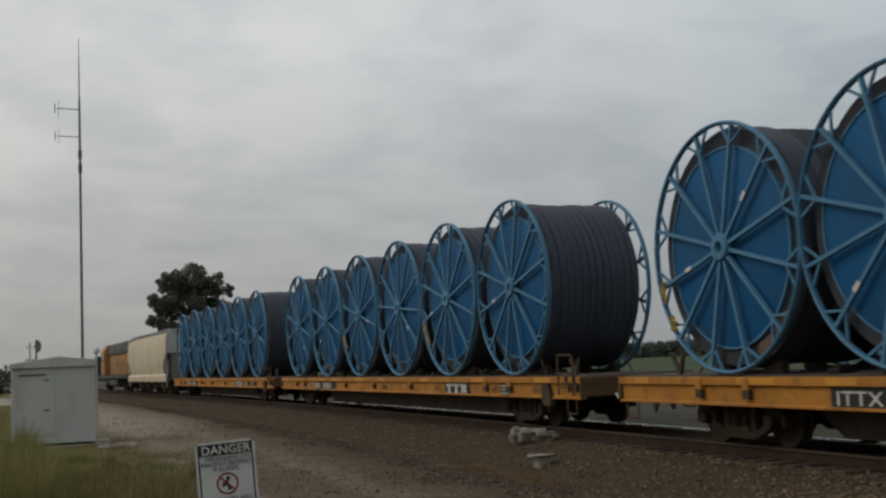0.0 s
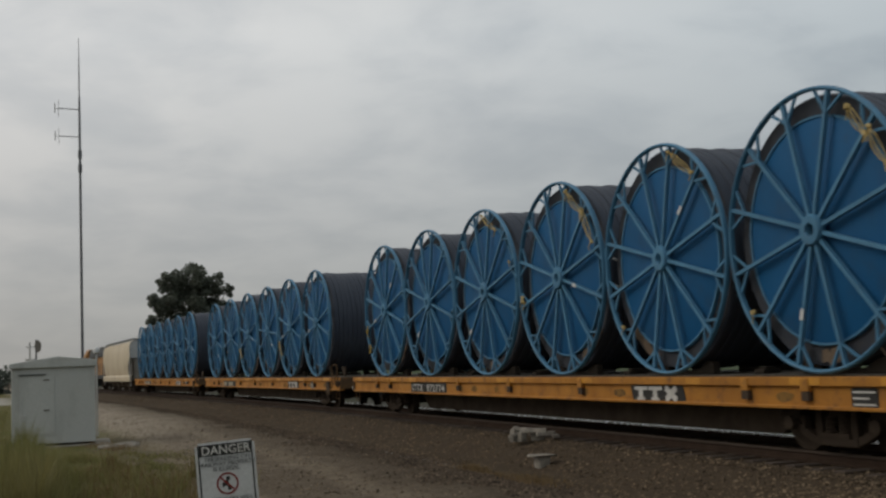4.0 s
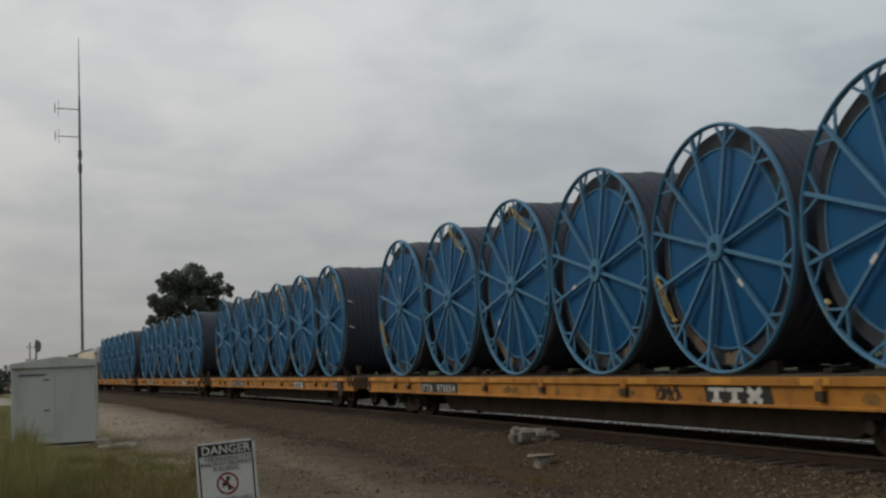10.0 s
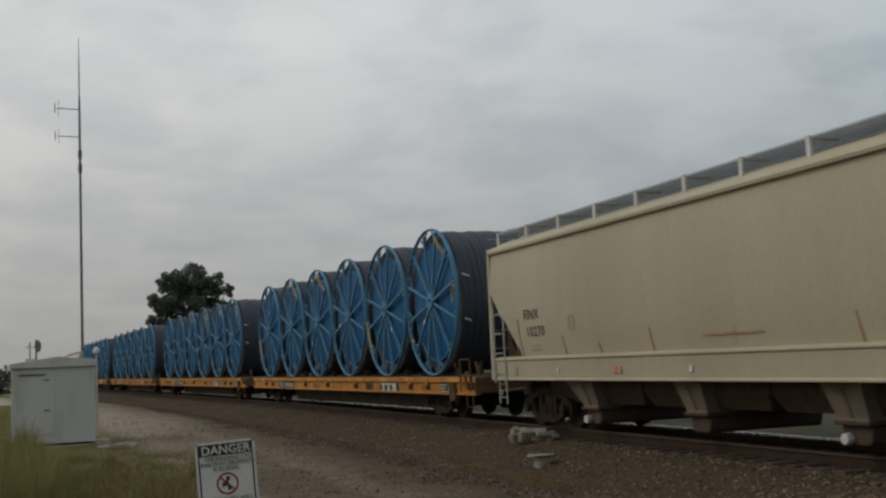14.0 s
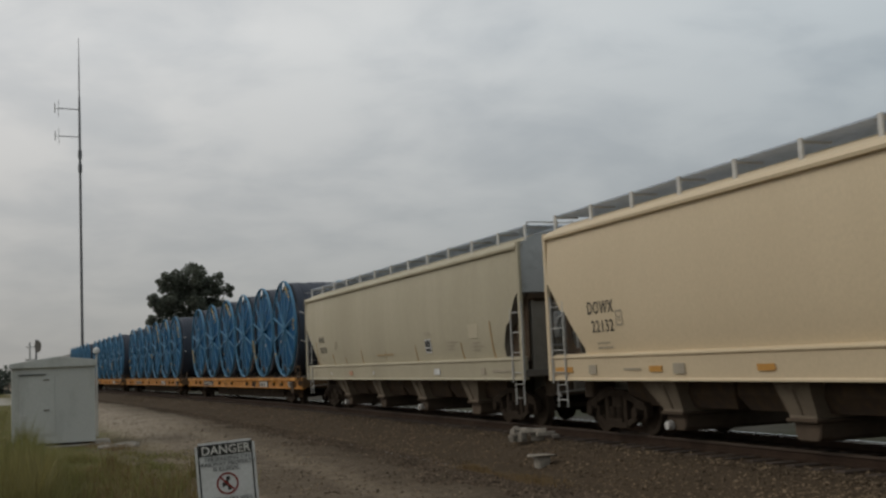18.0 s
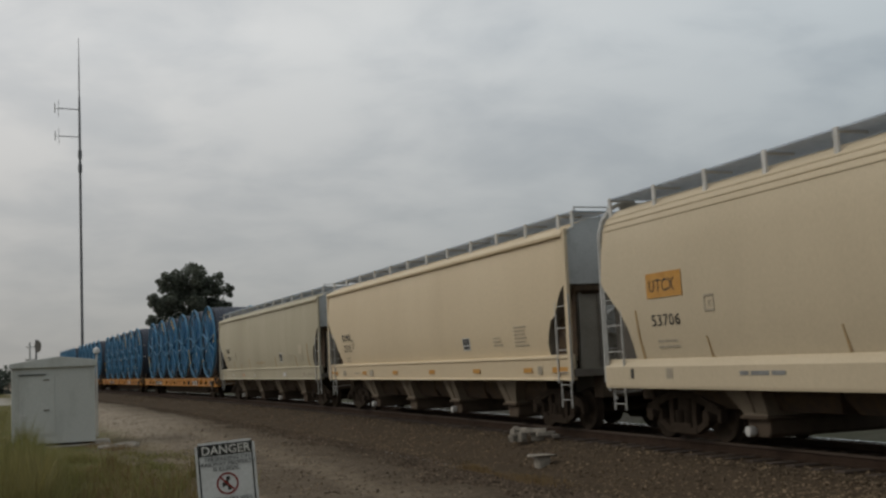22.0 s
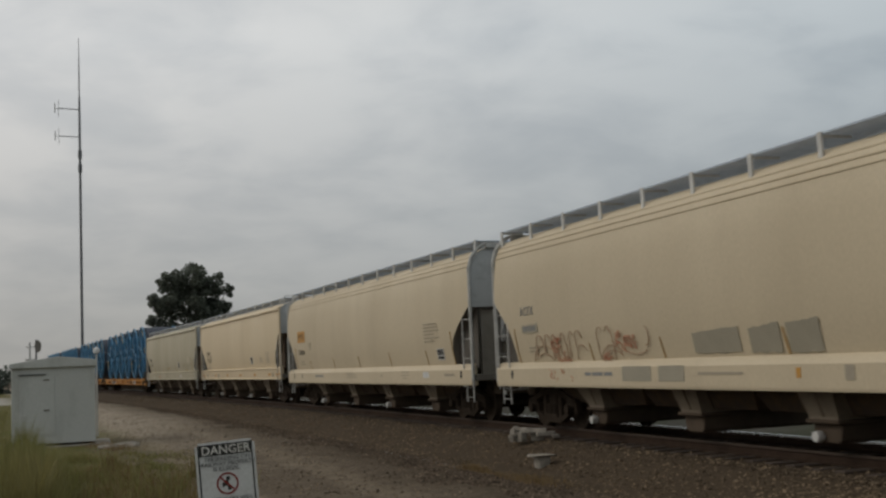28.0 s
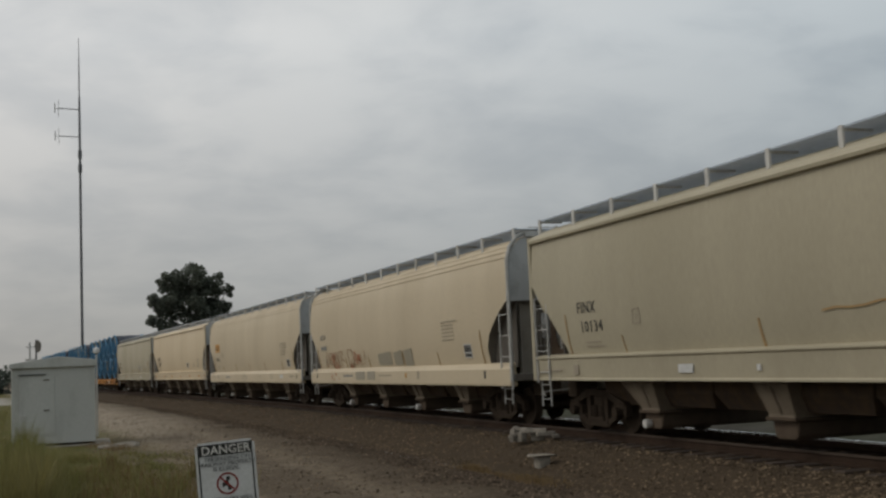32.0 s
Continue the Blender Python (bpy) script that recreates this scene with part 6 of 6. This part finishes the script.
rubble_z = ground_height(9.20, 21.4)
g = thing("broken_concrete_blocks", "pale broken concrete pieces heaped on the ballast shoulder", "rubble", at=pose(9.20, 21.4, rubble_z))
for k, (c, size, turn) in enumerate((((0.02, 0.02, 0.22), (0.20, 0.58, 0.09), 1.0), ((-0.34, 0.40, 0.06), (0.18, 0.16, 0.26), 0.4), ((-0.16, 0.28, 0.26), (0.20, 0.30, 0.08), 0.8), ((0.20, -0.18, 0.14), (0.22, 0.40, 0.10), 1.15),
                                     ((-0.24, 0.22, 0.02), (0.18, 0.22, 0.20), 0.2), ((0.38, -0.34, 0.10), (0.14, 0.18, 0.08), 0.1), ((-0.46, 0.30, 0.02), (0.12, 0.13, 0.14), 0.7), ((0.10, 0.06, 0.02), (0.14, 0.34, 0.18), 1.1))):
    c, size = [q * 0.86 for q in c], [q * 0.86 for q in size]
    bm = bmesh.new()
    lump(bm, c, size, k + 3, turn)
    if k in (1, 4, 6):
        rough_stone(bm, Vector(c) + Vector((0.03, 0, size[2])), (0.14, 0.14, 0.09), k)
    part("block", bm, M_CONCRETE, g, bevel=0.012 if k not in (1, 4, 6) else 0.0)
g = thing("concrete_footing", "squat pale concrete footing with a flat cap", "concrete block", at=pose(8.28, 19.0, ground_height(8.28, 19.0) - 0.06))
bm = bmesh.new()
prism(bm, ((-0.09, 0), (-0.11, 0.24), (0.14, 0.24), (0.10, 0)), -0.12, 0.13)
part("block", bm, M_CONCRETE, g, bevel=0.02)
bm = bmesh.new()
lump(bm, (0.02, 0, 0.235), (0.40, 0.30, 0.045), 5)
part("cap", bm, M_CONCRETE, g, bevel=0.012)

g = thing("broken_pad_stones", "flat pale stones and broken concrete beside the cabinet's pad", "rubble", at=pose(1.45, 28.0, ground_height(1.45, 28.0)))
rnd = random.Random(21)
for k in range(26):
    bm = bmesh.new()
    lump(bm, (rnd.uniform(-0.45, 0.30), rnd.uniform(-0.8, 1.0), -0.045), (rnd.uniform(0.10, 0.34), rnd.uniform(0.10, 0.30), rnd.uniform(0.05, 0.10)), k, rnd.uniform(0, 3))
    part("stone", bm, M_CONCRETE, g, bevel=0.01)

# ---------------------------------------------------------------- trees


def leaf_cloud(rnd, centres, count, size):
    """Small leaf clumps round the given centres: (x, y, z, radius)."""
    verts, faces = [], []
    for cx, cy, cz, r in centres:
        for _ in range(int(count * (r ** 2))):
            while True:
                p = Vector((rnd.uniform(-1, 1), rnd.uniform(-1, 1), rnd.uniform(-1, 1)))
                if 0.35 < p.length < 1:
                    break
            p = Vector((cx, cy, cz)) + Vector((p.x, p.y, p.z * 0.8)) * r
            a = Vector((rnd.gauss(0, 1), rnd.gauss(0, 1), rnd.gauss(0, 1))).normalized()
            b = a.cross(Vector((rnd.gauss(0, 1), rnd.gauss(0, 1), rnd.gauss(0, 1)))).normalized()
            s = size * rnd.uniform(0.6, 1.4)
            i = len(verts)
            verts += [p - a * s, p + b * s * 0.6, p + a * s, p - b * s * 0.6]
            faces.append((i, i + 1, i + 2, i + 3))
    return verts, faces


def tree(name, label, at, high, crown, seed, leaves, size, foot_=0.25, material=M_LEAF, group=""):
    """crown: (sideways, height above ground, radius) of the main masses."""
    rnd = random.Random(seed)
    t = thing(name, label, "tree", group, at=pose(*at))
    bm = bmesh.new()
    pts = [Vector((0, 0, -0.3)), Vector((0.1, 0, high * 0.18)), Vector((-0.1, 0.1, high * 0.4)), Vector((0.15, 0, high * 0.7))]
    for k, (a, b) in enumerate(zip(pts, pts[1:])):
        bar(bm, a, b, foot_ * 2 * (1 - k * 0.27), foot_ * 2 * (1 - k * 0.27), 8)
    for x, y, z, r in crown:
        q = Vector((x, y, z))
        start = pts[1] + (pts[3] - pts[1]) * rnd.uniform(0.1, 0.7)
        mid = start.lerp(q, 0.55) + Vector((0, 0, -0.3))
        bar(bm, start, mid, foot_ * 0.7, foot_ * 0.7, 6)
        bar(bm, mid, q, foot_ * 0.4, foot_ * 0.4, 6)
        for _ in range(4):
            e = q + Vector((rnd.uniform(-r, r), rnd.uniform(-r, r), rnd.uniform(-r, r) * 0.7)) * 0.8
            bar(bm, q, e, foot_ * 0.2, foot_ * 0.2, 5)
    part("trunk", bm, M_BARK, t, "bare grey-brown trunk and limbs", smooth=True)
    knots = []
    for x, y, z, r in crown:
        knots.append((x, y, z, r * 0.75))
        for _ in range(9):
            d = Vector((rnd.gauss(0, 1), rnd.gauss(0, 1), rnd.gauss(0, 0.8))).normalized() * r * rnd.uniform(0.65, 1.0)
            knots.append((x + d.x, y + d.y, z + d.z, r * rnd.uniform(0.22, 0.42)))
    v, f = leaf_cloud(rnd, knots, leaves, size)
    c = sheet("crown", v, f, material, t)
    tagged(c, "dense dark green foliage with gaps")
    return t


tree("tree", "broad dark green deciduous tree standing beyond the track", (14.35, 131.5, 0.35), 13.5,
     ((0.3, 0, 11.7, 2.3), (-1.7, 0.4, 11.1, 1.7), (2.3, -0.3, 11.0, 1.7), (0.1, 0.8, 9.0, 3.0), (-2.5, -0.4, 8.8, 1.8), (3.0, 0.5, 8.6, 1.9), (-3.7, 0, 6.9, 1.15), (-2.4, 0.2, 6.4, 1.7), (1.4, -0.2, 6.6, 2.3), (3.8, 0, 6.9, 1.2), (4.5, 0.3, 10.4, 0.9), (-3.9, 0, 9.0, 1.0), (0, 0, 5.2, 2.2)),
     7, 340, 0.165)


tree("tree", "hazy dark tree far off behind the track", (10.2, 330.0, -0.3), 7.0,
     ((3.0, 0, 6.0, 2.5), (0.6, 0.5, 5.2, 2.3), (-1.8, 0, 4.2, 1.9), (-3.8, 0.3, 3.2, 1.6), (-5.6, 0, 2.3, 1.3), (4.6, 0, 5.0, 2.4), (1.5, 0, 3.2, 2.6), (-2.5, 0, 2.0, 1.8), (5.6, 0, 3.0, 2.4)),
     11, 150, 0.32, 0.22, M_FARLEAF)


def far_wood(name, label, a, b, depth, high, count, seed):
    """A distant belt of trees as uneven clumps of leaves."""
    rnd = random.Random(seed)
    knots = []
    for _ in range(count):
        f, q = rnd.random(), rnd.random()
        base = Vector(a).lerp(Vector(b), f)
        h = high * (0.62 + 0.38 * noise.noise((f * 22, seed, 0)) + 0.25 * noise.noise((f * 70, seed, 3)))
        r = high * rnd.uniform(0.08, 0.15)
        knots.append((base.x + rnd.uniform(-depth, depth), base.y + rnd.uniform(-depth, depth), base.z + max(r * 0.3, h * q ** 0.8 - r * 0.5), r))
    v, f = leaf_cloud(rnd, knots, 110 * (4.0 / high) ** 2, high * 0.045)
    return tagged(sheet(name, v, f, M_FARLEAF), label, "trees", kind="stuff")


far_wood("far_wood", "distant dark green belt of trees across the field", (105, 300, -0.5), (255, 190, -0.5), 7, 7.2, 3600, 3)
far_wood("far_trees", "distant hazy trees on the horizon", (-60, 330, -0.5), (-12, 420, -0.5), 8, 9.0, 300, 5)
far_wood("lineside_bushes", "dark bushes beside the crossing", (-13.0, 128, -0.4), (-5.6, 140, -0.4), 1.3, 4.4, 190, 8)
far_wood("trackside_trees", "far dark trees beside the track", (15, 345, -0.5), (40, 420, -0.5), 6, 9.0, 340, 6)

# ---------------------------------------------------------------- stones, grass


def scatter_stones(name, label, count, area, size, seed, keep, material):
    rnd = np.random.RandomState(seed)
    verts, faces, made = [], [], 0
    ico = np.array([(1, 0, 0), (-0.5, 0.87, 0), (-0.5, -0.87, 0), (0.1, 0.1, 0.8), (0, 0, -0.7)])
    tri = ((0, 1, 3), (1, 2, 3), (2, 0, 3), (1, 0, 4), (2, 1, 4), (0, 2, 4))
    while made < count:
        f = rnd.rand()
        y = area[2] + (area[3] - area[2]) * f ** 2.3
        x = area[0] + (area[1] - area[0]) * rnd.rand() - bend(y)
        if not keep(x, y, rnd.rand()):
            continue
        s = size * (0.5 + rnd.rand() ** 2 * 1.3)
        a = rnd.rand() * 6.28
        c, q = math.cos(a), math.sin(a)
        pts = ico * (1 + (rnd.rand(5, 3) - 0.5) * 0.6) * s * np.array((1, 0.8, 0.75))
        z = ground_height(x, y) + s * 0.12
        i = len(verts)
        verts += [(x + p[0] * c - p[1] * q, y + p[0] * q + p[1] * c, z + p[2]) for p in pts]
        faces += [(i + t[0], i + t[1], i + t[2]) for t in tri]
        made += 1
    return tagged(sheet(name, verts, faces, material), label, "gravel", kind="stuff")


scatter_stones("ballast_stones", "brown crushed ballast stones on the track shoulder", 40000, (4.6, TRACK_X - 3.6, 10.5, 95.0), 0.027, 1,
               lambda x, y, r: r < 0.01 + (x + bend(y) - 5.3) / 1.7 + 0.5 * noise.noise((x * 0.7, y * 0.7, 4)), M_STONE)
scatter_stones("dusty_ballast_stones", "brown ballast stones beside and between the rails", 26000, (TRACK_X - 4.4, 12.9, 10.5, 95.0), 0.027, 6,
               lambda x, y, r: abs(x + bend(y) - TRACK_X) > 1.35 or r < 0.25, M_TRACKSTONE)
scatter_stones("lane_stones", "loose pale stones on the gravel lane", 11000, (1.0, 6.6, 9.0, 70.0), 0.021, 2, lambda x, y, r: True, M_PALE)
scatter_stones("lane_edge_stones", "pale stones along the lane's edge", 170, (6.55, 7.25, 18.5, 31.0), 0.036, 3, lambda x, y, r: True, M_CONCRETE)


def grass(name, label, count, place, seed, material, lean=0.35):
    """Blades: place(rnd) gives x, y, height."""
    rnd = random.Random(seed)
    verts, faces = [], []
    for _ in range(count):
        x, y, h = place(rnd)
        z = ground_height(x, y) - 0.02
        a = rnd.uniform(0, 6.28)
        d = Vector((math.cos(a), math.sin(a), 0))
        side = Vector((-d.y, d.x, 0)) * rnd.uniform(0.003, 0.0075)
        bend = h * lean * rnd.uniform(0.2, 1.3)
        b, i = Vector((x, y, z)), len(verts)
        m, t = b + Vector((0, 0, h * 0.55)) + d * bend * 0.3, b + Vector((0, 0, h)) + d * bend
        verts += [b - side, b + side, m + side * 0.8, m - side * 0.8, t]
        faces += [(i, i + 1, i + 2, i + 3), (i + 3, i + 2, i + 4)]
    return tagged(sheet(name, verts, faces, material), label, "grass", kind="stuff")


def verge_tall(rnd):
    y = rnd.uniform(12.0, 20)
    q = rnd.gauss(-0.026, 0.018)
    thin = max(0.28, min(1, 1 - (q + 0.014) * 22)) * (0.8 + 0.35 * noise.noise((q * 60, y * 0.5, 9)))
    return q * y, y, rnd.uniform(0.55, 1.22) * thin


def verge_low(rnd):
    y = rnd.uniform(8.2, 25)
    x = (-0.075 + 0.185 * rnd.random() ** 1.25) * y + rnd.gauss(0, 0.22)
    lush = noise.noise((x * 1.5, y * 0.75, 2)) + 0.5 * noise.noise((x * 4.0, y * 2.0, 7))
    if lush < 0.06 and rnd.random() < 0.88:
        return verge_low(rnd)
    return x, y, rnd.uniform(0.07, 0.30) * (1.2 if y < 13 else 0.8) * max(0.35, 1 - max(0, x / y - 0.01) * 8) * (0.7 + 1.3 * max(0.0, lush))


def verge_far(rnd):
    y = rnd.uniform(24, 60)
    return rnd.uniform(-5.5, -1.2) - (y - 24) * 0.03, y, rnd.uniform(0.12, 0.35)


def straw_tufts(rnd):
    cx, cy, r = rnd.choice(((6.80, 18.5, 0.10), (6.80, 18.5, 0.10), (6.92, 18.9, 0.16), (6.9, 16.3, 0.20), (7.3, 16.9, 0.14), (6.95, 17.4, 0.34), (7.1, 17.8, 0.34), (7.4, 17.2, 0.30), (6.7, 18.2, 0.26), (1.3, 26.5, 0.2), (0.9, 28.3, 0.2)))
    return cx + rnd.gauss(0, r), cy + rnd.gauss(0, r * 1.6), rnd.uniform(0.04, 0.20) * (1.0 if r < 0.22 else 0.6)


def verge_weeds(rnd):
    """Loose clumps of weeds from the tall grass across to the sign."""
    k = rnd.randrange(34)
    own = random.Random(k * 7 + 1)
    y = own.uniform(11.5, 21.5)
    x, r, h = own.uniform(0.03, 0.122) * y, own.uniform(0.07, 0.26), own.uniform(0.16, 0.40)
    return x + rnd.gauss(0, r), y + rnd.gauss(0, r * 1.8), h * rnd.uniform(0.35, 1.15)


grass("tall_grass", "tall green and yellowing roadside grass", 8200, verge_tall, 1, M_GRASS)
grass("low_grass", "low patchy grass along the lane", 21000, verge_low, 2, M_GRASS, 0.6)
grass("roadside_weeds", "loose clumps of green and brown weeds by the sign", 2800, verge_weeds, 6, M_GRASS, 0.55)
grass("far_grass", "short green grass beside the cabinet", 5000, verge_far, 3, M_GRASS, 0.5)
grass("dry_tufts", "dry straw-coloured grass tufts in the gravel", 2000, straw_tufts, 4, M_STRAW, 0.7)
grass("dry_verge_stems", "dry brown stems among the roadside grass", 1700, verge_low, 5, M_STRAW, 0.5)
grass("dry_weed_stems", "dry brown stems among the weeds by the sign", 2300, verge_weeds, 7, M_STRAW, 0.5)


# ---------------------------------------------------------------- what moves


def motions():
    times = [2.0 * k for k in range(17)]
    for ob, s, m in movers:
        walk(ob, [(t, track(s + rolled(t)) @ m) for t in times])
    turn_times = [k * 0.125 for k in range(257)]
    for ws, y in wheelsets:
        walk(ws, [(t, pose(0, y, 0.42, -math.degrees(rolled(t) / 0.42))) for t in turn_times])


motions()
